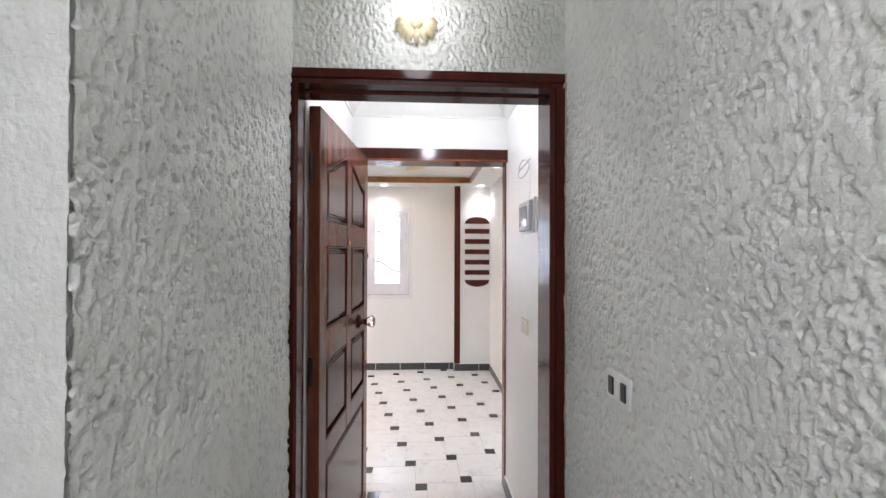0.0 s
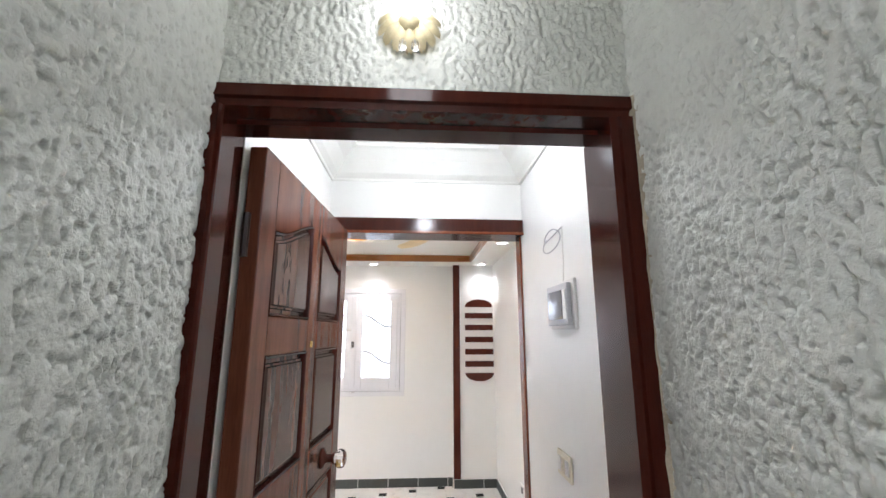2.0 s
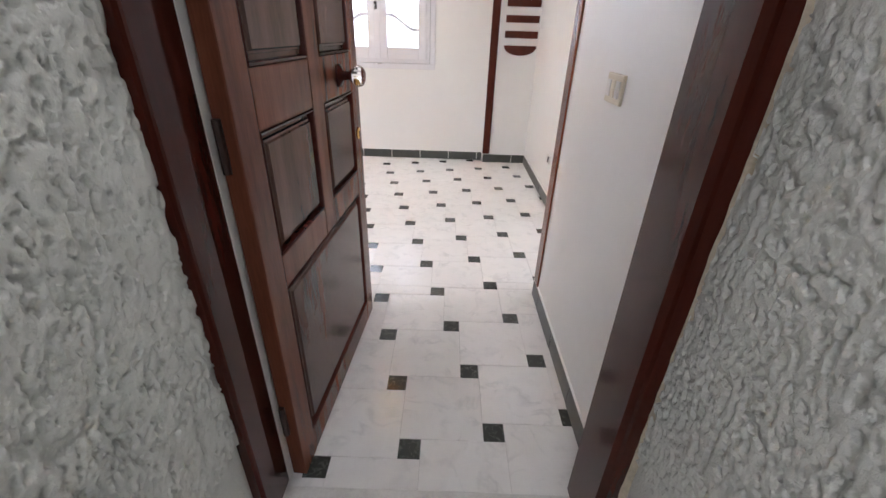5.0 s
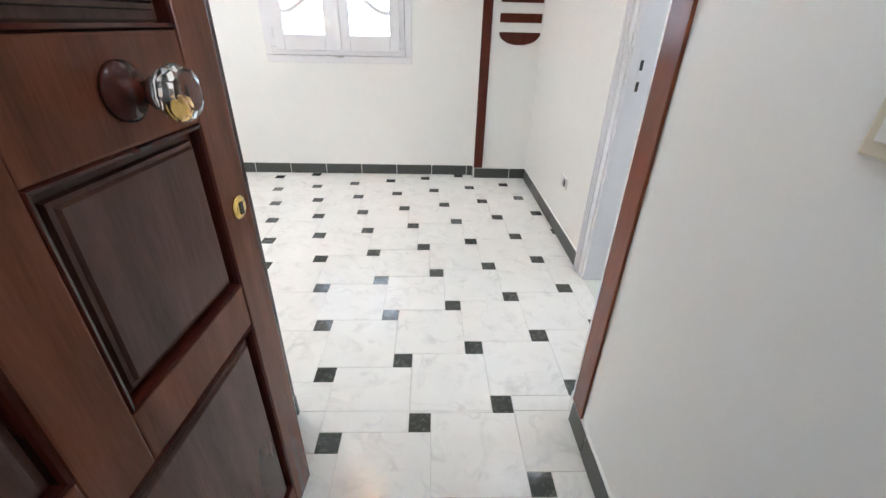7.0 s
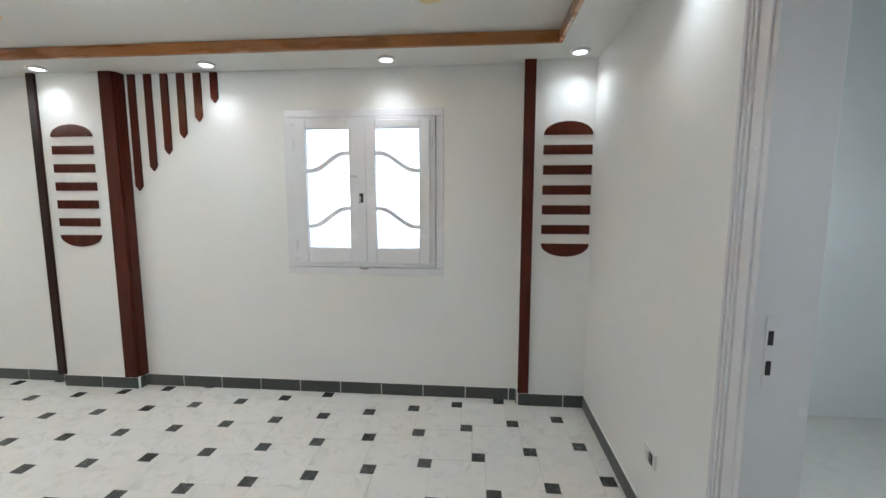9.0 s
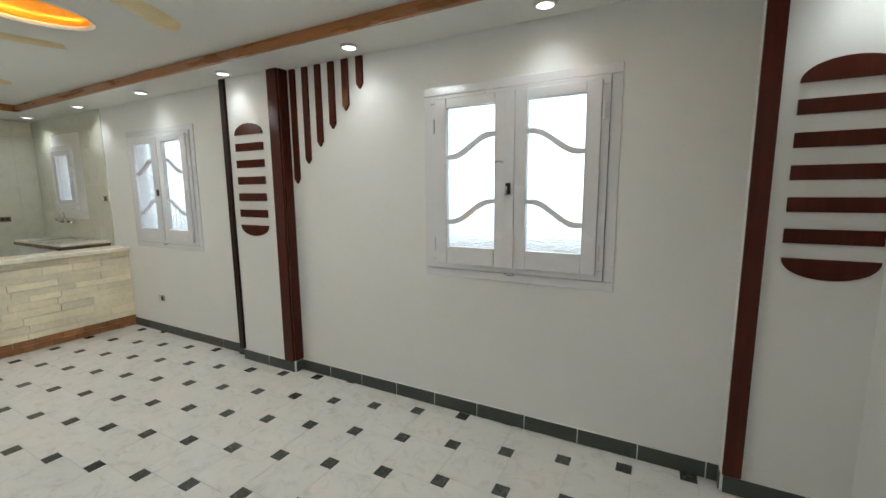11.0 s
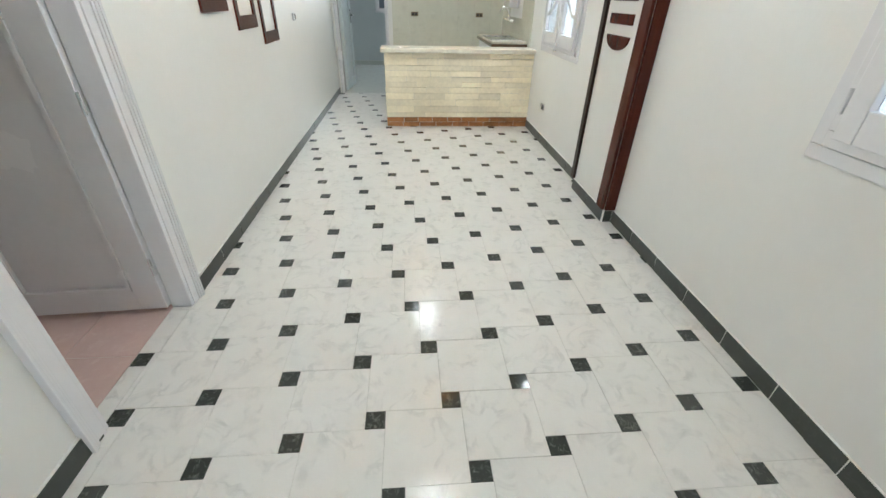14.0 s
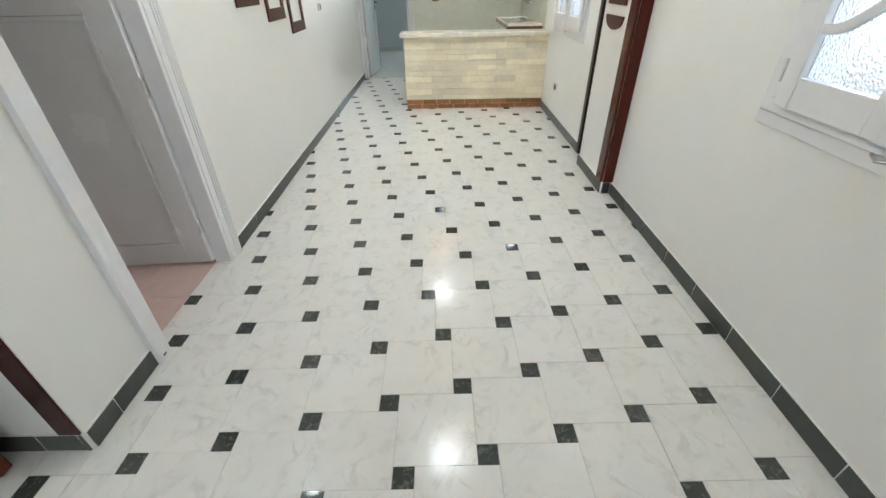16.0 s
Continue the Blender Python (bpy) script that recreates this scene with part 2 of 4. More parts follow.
# ---- mesh helpers ----
def bm_box(bm, x0, x1, y0, y1, z0, z1):
    v = [bm.verts.new(p) for p in ((x0, y0, z0), (x1, y0, z0), (x1, y1, z0), (x0, y1, z0), (x0, y0, z1), (x1, y0, z1), (x1, y1, z1), (x0, y1, z1))]
    return [bm.faces.new([v[i] for i in f]) for f in ((0, 3, 2, 1), (4, 5, 6, 7), (0, 1, 5, 4), (1, 2, 6, 5), (2, 3, 7, 6), (3, 0, 4, 7))]


def soften(bm, width, segments=2):
    bmesh.ops.bevel(bm, geom=bm.edges[:], offset=width, segments=segments, profile=0.6, affect="EDGES", clamp_overlap=True)


def box(x0, x1, y0, y1, z0, z1, r=0.0):
    bm = bmesh.new()
    bm_box(bm, min(x0, x1), max(x0, x1), min(y0, y1), max(y0, y1), min(z0, z1), max(z0, z1))
    if r:
        soften(bm, r)
    return bm


def to_mesh(name, bm, material, smooth=False):
    bmesh.ops.recalc_face_normals(bm, faces=bm.faces[:])
    me = bpy.data.meshes.new(name)
    bm.to_mesh(me)
    bm.free()
    me.materials.append(material)
    if smooth:
        me.shade_smooth()
    return me


def part(name, bm, material, parent, label="", smooth=False):
    ob = new(name, to_mesh(name, bm, material, smooth))
    ob.parent = parent
    if label:
        tagged(ob, label)
    return ob


def thing(name, label, category, m=None, group="", kind="", at=(0, 0, 0)):
    ob = new(name)
    ob.empty_display_size = 0.05
    ob.matrix_world = m if m else Matrix.Translation(at)
    return tagged(ob, label, category, group, kind)


def setting(name, bm, material, label, category, smooth=False):
    return tagged(new(name, to_mesh(name, bm, material, smooth)), label, category, kind="structure")


def prism(points, axis, d0, d1):
    """A plate: an outline in two axes, drawn out along the third (axis 'x', 'y' or 'z')."""
    bm = bmesh.new()
    def at(p, d):
        return {"x": (d, p[0], p[1]), "y": (p[0], d, p[1]), "z": (p[0], p[1], d)}[axis]
    a, b = [bm.verts.new(at(p, d0)) for p in points], [bm.verts.new(at(p, d1)) for p in points]
    bm.faces.new(a)
    bm.faces.new(b[::-1])
    for i in range(len(points)):
        j = (i + 1) % len(points)
        bm.faces.new((a[i], a[j], b[j], b[i]))
    return bm


def lathe(profile, m, n=24):
    """A turned body: (radius, height) rows round the local z axis of m."""
    bm = bmesh.new()
    rings = [[bm.verts.new(m @ Vector((r * math.cos(2 * math.pi * k / n), r * math.sin(2 * math.pi * k / n), h))) for k in range(n)] for r, h in profile]
    for a, b in zip(rings, rings[1:]):
        for k in range(n):
            bm.faces.new((a[k], a[(k + 1) % n], b[(k + 1) % n], b[k]))
    bm.faces.new(rings[0][::-1])
    bm.faces.new(rings[-1])
    return bm


def tube(points, r, n=8, closed=False):
    """A round bar along a line of points."""
    bm = bmesh.new()
    pts = [Vector(p) for p in points]
    rings = []
    for i, p in enumerate(pts):
        d = (pts[min(i + 1, len(pts) - 1)] - pts[max(i - 1, 0)]).normalized()
        q = d.to_track_quat("Z", "Y")
        rings.append([bm.verts.new(p + q @ Vector((r * math.cos(2 * math.pi * k / n), r * math.sin(2 * math.pi * k / n), 0))) for k in range(n)])
    for a, b in zip(rings, rings[1:]):
        for k in range(n):
            bm.faces.new((a[k], a[(k + 1) % n], b[(k + 1) % n], b[k]))
    if not closed:
        bm.faces.new(rings[0][::-1])
        bm.faces.new(rings[-1])
    return bm


def bm_wall(axis, c0, c1, a0, a1, z0, z1, holes=()):
    """A wall between c0 and c1 across, a0 to a1 along 'x' or 'y', with openings (a0, a1, z0, z1)."""
    bm = bmesh.new()
    cuts = sorted({a0, a1, *[h[0] for h in holes], *[h[1] for h in holes]})
    for s, e in zip(cuts, cuts[1:]):
        zs = [(z0, z1)]
        for h in holes:
            if h[0] <= s and h[1] >= e:
                zs = [(p, q) for u, v in zs for p, q in ((u, min(v, h[2])), (max(u, h[3]), v)) if q - p > 1e-4]
        for p, q in zs:
            if axis == "x":
                bm_box(bm, s, e, c0, c1, p, q)
            else:
                bm_box(bm, c0, c1, s, e, p, q)
    return bm


# ---- plan ----
N, S, E, W = 5.475, 2.865, 0.825, -7.15      # inner faces of the long room
PF = 5.40                                   # face of the pilasters
CL, CR = -0.484, 0.490                       # lobby passage
AL, AR, AY = -0.492, 0.458, 1.57             # landing
SOFFIT, CEIL = 2.36, 2.42
WIN1, WIN2, WIN3 = (-1.32, -0.174, 0.915, 2.085), (-4.88, -3.735, 0.905, 2.075), (-6.66, -6.12, 1.27, 2.02)

# ---- walls ----
def hole(w, d=0.05):
    return (w[0] + d, w[1] - d, w[2] + d, w[3] - d)

setting("wall_north", bm_wall("x", N, N + 0.22, W - 0.2, E + 2.6, 0, 2.7, [hole(WIN1), hole(WIN2), hole(WIN3, 0.04)]), M_WALL, "white painted plaster wall with three windows", "wall")
setting("wall_east", bm_wall("y", E, E + 0.14, S, N, 0, 2.7, [(2.95, 3.75, 0, 2.06)]), M_WALL, "white painted plaster wall with a doorway", "wall")
setting("wall_south", bm_wall("x", S - 0.14, S, W - 0.2, CL, 0, 2.7, [(-1.70, -0.96, 0, 2.05)]), M_WALL, "white painted plaster wall with a bedroom doorway", "wall")
setting("wall_south_east", box(CR, E + 2.6, S - 0.14, S, 0, 2.7), M_WALL, "white painted plaster wall beside the lobby opening", "wall")
setting("wall_over_opening", box(CL, CR, S - 0.14, S, 2.152, 2.7), M_WALL, "white plaster above the lobby opening", "wall")
setting("wall_west", bm_wall("y", W - 0.14, W, S, N, 0, 2.7, [(2.93, 3.68, 0, 2.02)]), M_WALL, "white wall with the far doorway", "wall")
setting("wall_lobby_left", box(CL - 0.12, CL, 1.72, S - 0.14, 0, 2.7), M_WALL, "white painted lobby wall behind the open door", "wall")
setting("wall_lobby_right", box(CR, CR + 0.12, 1.72, S - 0.14, 0, 2.7), M_WALL, "white painted lobby wall with intercom and sockets", "wall")
setting("pilaster_1", box(0.365, E, PF, N, 0, SOFFIT), M_WALL, "white pilaster in the corner", "pilaster")
setting("pilaster_2", box(-3.15, -2.53, PF, N, 0, SOFFIT), M_WALL, "white pilaster between the windows", "pilaster")

# rooms beyond the doorways
setting("wall_bedroom_south", bm_wall("x", -0.2, -0.05, -3.2, CL - 0.12, 0, 2.7, [(-2.5, -1.3, 0.9, 2.1)]), M_WALL, "plain bedroom wall", "wall")
setting("wall_bedroom_west", box(-3.3, -3.2, -0.2, S - 0.14, 0, 2.7), M_WALL, "plain bedroom wall", "wall")
setting("wall_bedroom_east", box(-0.72, CL - 0.12, -0.05, S - 0.14, 0, 2.7), M_WALL, "plain bedroom wall", "wall")
setting("wall_side_room_east", bm_wall("y", E + 2.45, E + 2.6, S, N, 0, 2.7, [(3.2, 4.2, 0.95, 2.05)]), M_WALL_BLUE, "pale blue wall of the side room", "wall")
setting("wall_side_room_north", box(E + 0.14, E + 2.45, N - 0.05, N - 0.003, 0, 2.7), M_WALL_BLUE, "pale blue wall of the side room", "wall")
# unseen panes added over the fill lamps' openings, to block the sun
for nm, q in (("window_5", (E + 2.50, E + 2.51, 3.2, 4.2, 0.95, 2.05)), ("window_6", (-2.5, -1.3, -0.13, -0.12, 0.9, 2.1))):
    pn = thing(nm, "unseen frosted pane added to keep the sun out", "window", kind="structure")
    part("pane", box(*q), M_FROST, pn)
R2 = -10.4
setting("wall_far_room_west", bm_wall("y", R2 - 0.2, R2, 1.2, N, 0, 2.7, [(3.30, 4.35, 1.05, 2.0)]), M_WALL_BLUE, "pale blue far wall with a sliding window", "wall")
setting("wall_far_room_south", box(R2 - 0.2, W - 0.14, 1.0, 1.2, 0, 2.7), M_WALL_BLUE, "pale blue wall of the far room", "wall")
setting("wall_far_room_north", box(R2, W - 0.14, N, N + 0.2, 0, 2.7), M_WALL_BLUE, "pale blue wall of the far room", "wall")
setting("wall_far_room_east", box(W - 0.2, W - 0.141, 1.2, S - 0.14, 0, 2.7), M_WALL_BLUE, "pale blue wall of the far room", "wall")


def stucco(name, axis, c, a0, a1, z0, z1, sign, label, amp=1.0, step=0.0031):
    """Trowelled plaster: ragged drips standing proud of the wall, as relief in the mesh."""
    na, nz = int((a1 - a0) / step), int((z1 - z0) / step)
    me = bpy.data.meshes.new(name)
    verts, faces = [], []
    for i in range(na + 1):
        for k in range(nz + 1):
            a, z = a0 + (a1 - a0) * i / na, z0 + (z1 - z0) * k / nz
            m = noise.noise(Vector((a * 9, z * 6, c * 9)))
            h = noise.noise(Vector((a * 84 + 1.5 * m, z * 48 + m, c * 9))) + 0.5 * noise.noise(Vector((a * 190, z * 120, c * 5 + 3))) + 0.3 * m
            u = max(0.0, min(1.0, (h + 0.32) / 0.16))
            v = max(0.0, min(1.0, (h - 0.22) / 0.12))
            d = amp * (0.0054 * u * u * (3 - 2 * u) + 0.0012 * v + 0.0008 * h + 0.003 * noise.noise(Vector((a * 3, z * 3, c)))) * sign
            verts.append((c + d, a, z) if axis == "y" else (a, c + d, z))
    for i in range(na):
        for k in range(nz):
            o = i * (nz + 1) + k
            faces.append((o, o + nz + 1, o + nz + 2, o + 1))
    me.from_pydata(verts, [], faces)
    me.materials.append(M_STUCCO)
    me.shade_smooth()
    ob = tagged(new(name, me), label, "wall", kind="structure")
    return ob


# landing, in rough stucco over solid walls
setting("wall_landing_left_core", box(AL - 0.16, AL - 0.004, 0.70, 1.72, 0, 2.7), M_STUCCO, "solid landing wall", "wall")
setting("wall_landing_right_core", box(AR + 0.004, AR + 0.16, -1.6, 1.72, 0, 2.7), M_STUCCO, "solid landing wall", "wall")
setting("wall_landing_front_core", bm_wall("x", AY + 0.004, 1.72, AL, AR, 0, 2.7, [(-0.50, 0.445, 0, 2.13)]), M_STUCCO, "solid wall round the entrance door", "wall")
stucco("wall_landing_left", "y", AL, 0.70, AY, 0.4, 2.48, 1, "grey-white wall in rough trowelled stucco")
stucco("wall_landing_right", "y", AR, 0.40, AY, 0.4, 2.48, -1, "grey-white wall in rough trowelled stucco")
stucco("wall_landing_left_end", "x", 0.70, AL - 0.16, AL, 0.4, 2.48, -1, "end of the stucco wall at the stair", 0.35)
stucco("wall_landing_front", "x", AY, AL, AR, 2.10, 2.48, -1, "stucco wall over the entrance door")
setting("wall_landing_left_jog", box(-1.5, AL - 0.16, 0.86, 1.0, 0, 2.7), M_STUCCO, "stair landing wall set back from the corner", "wall")
setting("wall_landing_far_left", box(-1.6, -1.5, -1.6, 0.86, 0, 2.7), M_STUCCO, "stair landing side wall", "wall")
setting("wall_landing_back", box(-1.6, AR + 0.16, -1.75, -1.6, 0, 2.7), M_STUCCO, "stair landing back wall", "wall")

# ---- floors and ceilings ----
setting("floor", box(W, E, 1.6, N, -0.12, -0.0025), M_GROUT, "screed and grout under the marble tiles", "floor")
setting("floor_landing", box(-1.6, AR + 0.16, -1.75, 1.6, -0.12, 0.0), M_PALE, "pale landing floor", "floor")
setting("floor_side_room", box(E, E + 2.6, S - 0.14, N, -0.12, 0.0), M_PALE, "pale tiled side room floor", "floor")
setting("floor_far_room", box(R2 - 0.2, W, 1.0, N, -0.12, 0.0), M_PALE, "pale tiled far room floor", "floor")
setting("ceiling_landing", box(-1.6, AR + 0.16, -0.05, 1.72, 2.47, 2.6), M_CEIL_LANDING, "landing ceiling, toned down under the wall lamp", "ceiling")
setting("ceiling_rooms", box(R2 - 0.2, E + 2.6, -0.2, N + 0.2, 2.7, 2.8), M_CEIL, "plain slab over the rooms", "ceiling")
setting("ceiling_bedroom", box(-3.2, CL - 0.12, -0.05, S - 0.14, 2.6, 2.7), M_CEIL, "white bedroom ceiling", "ceiling")

# tray ceiling: a lower border with downlights, a wooden edge, a raised field with gilt ovals
TX0, TX1, TY0, TY1 = -6.27, 0.53, 3.135, 5.09
bm = bmesh.new()
for x0, x1, y0, y1 in ((W, E, S, TY0), (W, E, TY1, N), (W, TX0, TY0, TY1), (TX1, E, TY0, TY1)):
    bm_box(bm, x0, x1, y0, y1, SOFFIT, 2.5)
setting("ceiling_border", bm, M_CEIL, "white plaster ceiling border with downlights", "ceiling")
OVALS = [(-5.5, 4.16), (-2.98, 4.16), (-0.60, 4.16)]
LEDS = [(-4.30, 4.16), (-1.80, 4.16)]


def ellipse(cx, cy, a, b, n=48):
    return [(cx + a * math.cos(2 * math.pi * k / n), cy + b * math.sin(2 * math.pi * k / n)) for k in range(n)]


bm = bmesh.new()
OA, OB = 0.20, 0.30
xs = [TX0] + [v for ox, _ in OVALS for v in (ox - 0.4, ox + 0.4)] + [TX1]
for i in range(0, len(xs), 2):
    bm_box(bm, xs[i], xs[i + 1], TY0, TY1, CEIL, CEIL + 0.02)
for ox, oy in OVALS:
    n = 48
    inner = ellipse(ox, oy, OA, OB, n)
    outer = []
    for k in range(n):
        c, s = math.cos(2 * math.pi * k / n), math.sin(2 * math.pi * k / n)
        f = min(0.4 / abs(c) if abs(c) > 1e-6 else 9, ((TY1 - oy) if s > 0 else (oy - TY0)) / abs(s) if abs(s) > 1e-6 else 9)
        outer.append((ox + f * c, oy + f * s))
    corner = [(ox + sx * 0.4, oy + (TY1 - oy if sy > 0 else TY0 - oy)) for sx, sy in ((1, 1), (-1, 1), (-1, -1), (1, -1))]
    for cxy in corner:
        near = min(range(n), key=lambda q: (outer[q][0] - cxy[0]) ** 2 + (outer[q][1] - cxy[1]) ** 2)
        outer[near] = cxy
    vi = [bm.verts.new((*p, CEIL)) for p in inner]
    vo = [bm.verts.new((*p, CEIL)) for p in outer]
    vu = [bm.verts.new((*p, CEIL + 0.012)) for p in inner]
    for k in range(n):
        j = (k + 1) % n
        bm.faces.new((vi[k], vo[k], vo[j], vi[j]))
        bm.faces.new((vi[k], vi[j], vu[j], vu[k]))
setting("ceiling_field", bm, M_CEIL, "cream raised ceiling field with oval recesses", "ceiling")
trim = thing("ceiling_trim", "varnished orange-brown wooden strip round the raised ceiling", "trim", kind="structure")
for x0, x1, y0, y1 in ((TX0 - 0.012, TX1 + 0.012, TY0 - 0.012, TY0 + 0.012), (TX0 - 0.012, TX1 + 0.012, TY1 - 0.012, TY1 + 0.012), (TX0 - 0.012, TX0 + 0.012, TY0 + 0.013, TY1 - 0.013), (TX1 - 0.012, TX1 + 0.012, TY0 + 0.013, TY1 - 0.013)):
    part("strip", box(x0, x1, y0, y1, SOFFIT - 0.012, CEIL - 0.003, 0.004), M_ORANGE, trim)

# lobby ceiling with a stepped cornice
bm = box(CL, CR, 1.72, S - 0.14, 2.50, 2.6)
setting("ceiling_lobby", bm, M_CEIL, "white lobby ceiling", "ceiling")
cor = thing("cornice", "white stepped plaster cornice round the lobby ceiling", "cornice", kind="structure")
pr = [(0.0, 2.352), (0.010, 2.352), (0.012, 2.364), (0.035, 2.385), (0.075, 2.44), (0.12, 2.478), (0.14, 2.486), (0.142, 2.50), (0.0, 2.50)]
part("moulding", prism([(CL + a, z) for a, z in pr], "y", 1.72, S - 0.14), M_CEIL, cor)
part("moulding", prism([(CR - a, z) for a, z in pr], "y", 1.72, S - 0.14), M_CEIL, cor)
part("moulding", prism([(S - 0.14 - a, z) for a, z in pr], "x", CL + 0.001, CR - 0.001), M_CEIL, cor)
part("moulding", prism([(1.722 + a, z) for a, z in pr], "x", CL + 0.001, CR - 0.001), M_CEIL, cor)

# ---- skirting of slate tiles ----
def skirting(runs, name="baseboard", material=None):
    sk = thing(name, "dark slate skirting tiles with white joints", "baseboard", kind="structure")
    for (x0, y0), (x1, y1), (nx, ny) in runs:
        L = math.hypot(x1 - x0, y1 - y0)
        dx, dy = (x1 - x0) / L, (y1 - y0) / L
        bm = bmesh.new()
        p, q = Vector((x0, y0, 0)), Vector((x1, y1, 0))
        o = Vector((nx, ny, 0)) * 0.008
        prism_pts = (p, q, q + o, p + o)
        lo, hi = [bm.verts.new(v + Vector((0, 0, 0.0))) for v in prism_pts], [bm.verts.new(v + Vector((0, 0, 0.092))) for v in prism_pts]
        bm.faces.new(lo)
        bm.faces.new(hi[::-1])
        for i in range(4):
            bm.faces.new((lo[i], lo[(i + 1) % 4], hi[(i + 1) % 4], hi[i]))
        part("joint", bm, M_WALL, sk)
        s = 0.0
        while s < L - 0.01:
            e = min(L, s + 0.315)
            a, b = p + Vector((dx, dy, 0)) * (s + 0.003), p + Vector((dx, dy, 0)) * (e - 0.003)
            w = Vector((nx, ny, 0)) * (0.011 + random.random() * 0.002)
            bm = bmesh.new()
            lo = [bm.verts.new(v + Vector((0, 0, 0.002))) for v in (a, b, b + w, a + w)]
            hi = [bm.verts.new(v + Vector((0, 0, 0.086 + random.random() * 0.003))) for v in (a, b, b + w * 0.8, a + w * 0.8)]
            bm.faces.new(lo)
            bm.faces.new(hi[::-1])
            for i in range(4):
                bm.faces.new((lo[i], lo[(i + 1) % 4], hi[(i + 1) % 4], hi[i]))
            part("tile", bm, material or M_SKIRT, sk)
            s = e
    return sk


skirting([((-2.53, N), (0.365, N), (0, -1)), ((0.365, PF), (E, PF), (0, -1)), ((0.365, N - 0.012), (0.365, PF), (-1, 0)),
          ((-3.15, PF), (-2.53, PF), (0, -1)), ((-2.53, PF), (-2.53, N - 0.012), (1, 0)), ((-3.15, N - 0.012), (-3.15, PF), (-1, 0)), ((-5.13, N), (-3.165, N), (0, -1)),
          ((E, 3.835), (E, PF - 0.012), (-1, 0)),
          ((W, S), (-1.79, S), (0, 1)), ((-0.945, S), (CL, S), (0, 1)), ((CR, S), (E, S), (0, 1)),
          ((CR, 1.75), (CR, 2.83), (-1, 0)), ((CL, 1.75), (CL, S - 0.02), (1, 0)), ((CL, S - 0.02), (CL, S), (1, 0))])
far_sk = skirting([((R2, 1.2), (R2, N), (1, 0))], "baseboard_far_room", M_PALE)


# ---- windows ----
def s_bar(x0, x1, z_in, z_out, flip, y0, y1, w=0.027):
    """A wavy glazing bar: flat ends, an S between them."""
    bm = bmesh.new()
    n, rings = 14, []
    for i in range(n + 1):
        u = i / n
        s = max(0.0, min(1.0, (u - 0.1) / 0.8))
        s = s * s * (3 - 2 * s)
        z = (z_in + (z_out - z_in) * s) if flip else (z_out + (z_in - z_out) * s)
        slope = 1.0 + 0.35 * math.sin(math.pi * u)
        x = x0 + (x1 - x0) * u
        rings.append([bm.verts.new(p) for p in ((x, y0, z - w / 2 * slope), (x, y0, z + w / 2 * slope), (x, y1, z + w / 2 * slope), (x, y1, z - w / 2 * slope))])
    for a, b in zip(rings, rings[1:]):
        for k in range(4):
            bm.faces.new((a[k], a[(k + 1) % 4], b[(k + 1) % 4], b[k]))
    bm.faces.new(rings[0][::-1])
    bm.faces.new(rings[-1])
    return bm


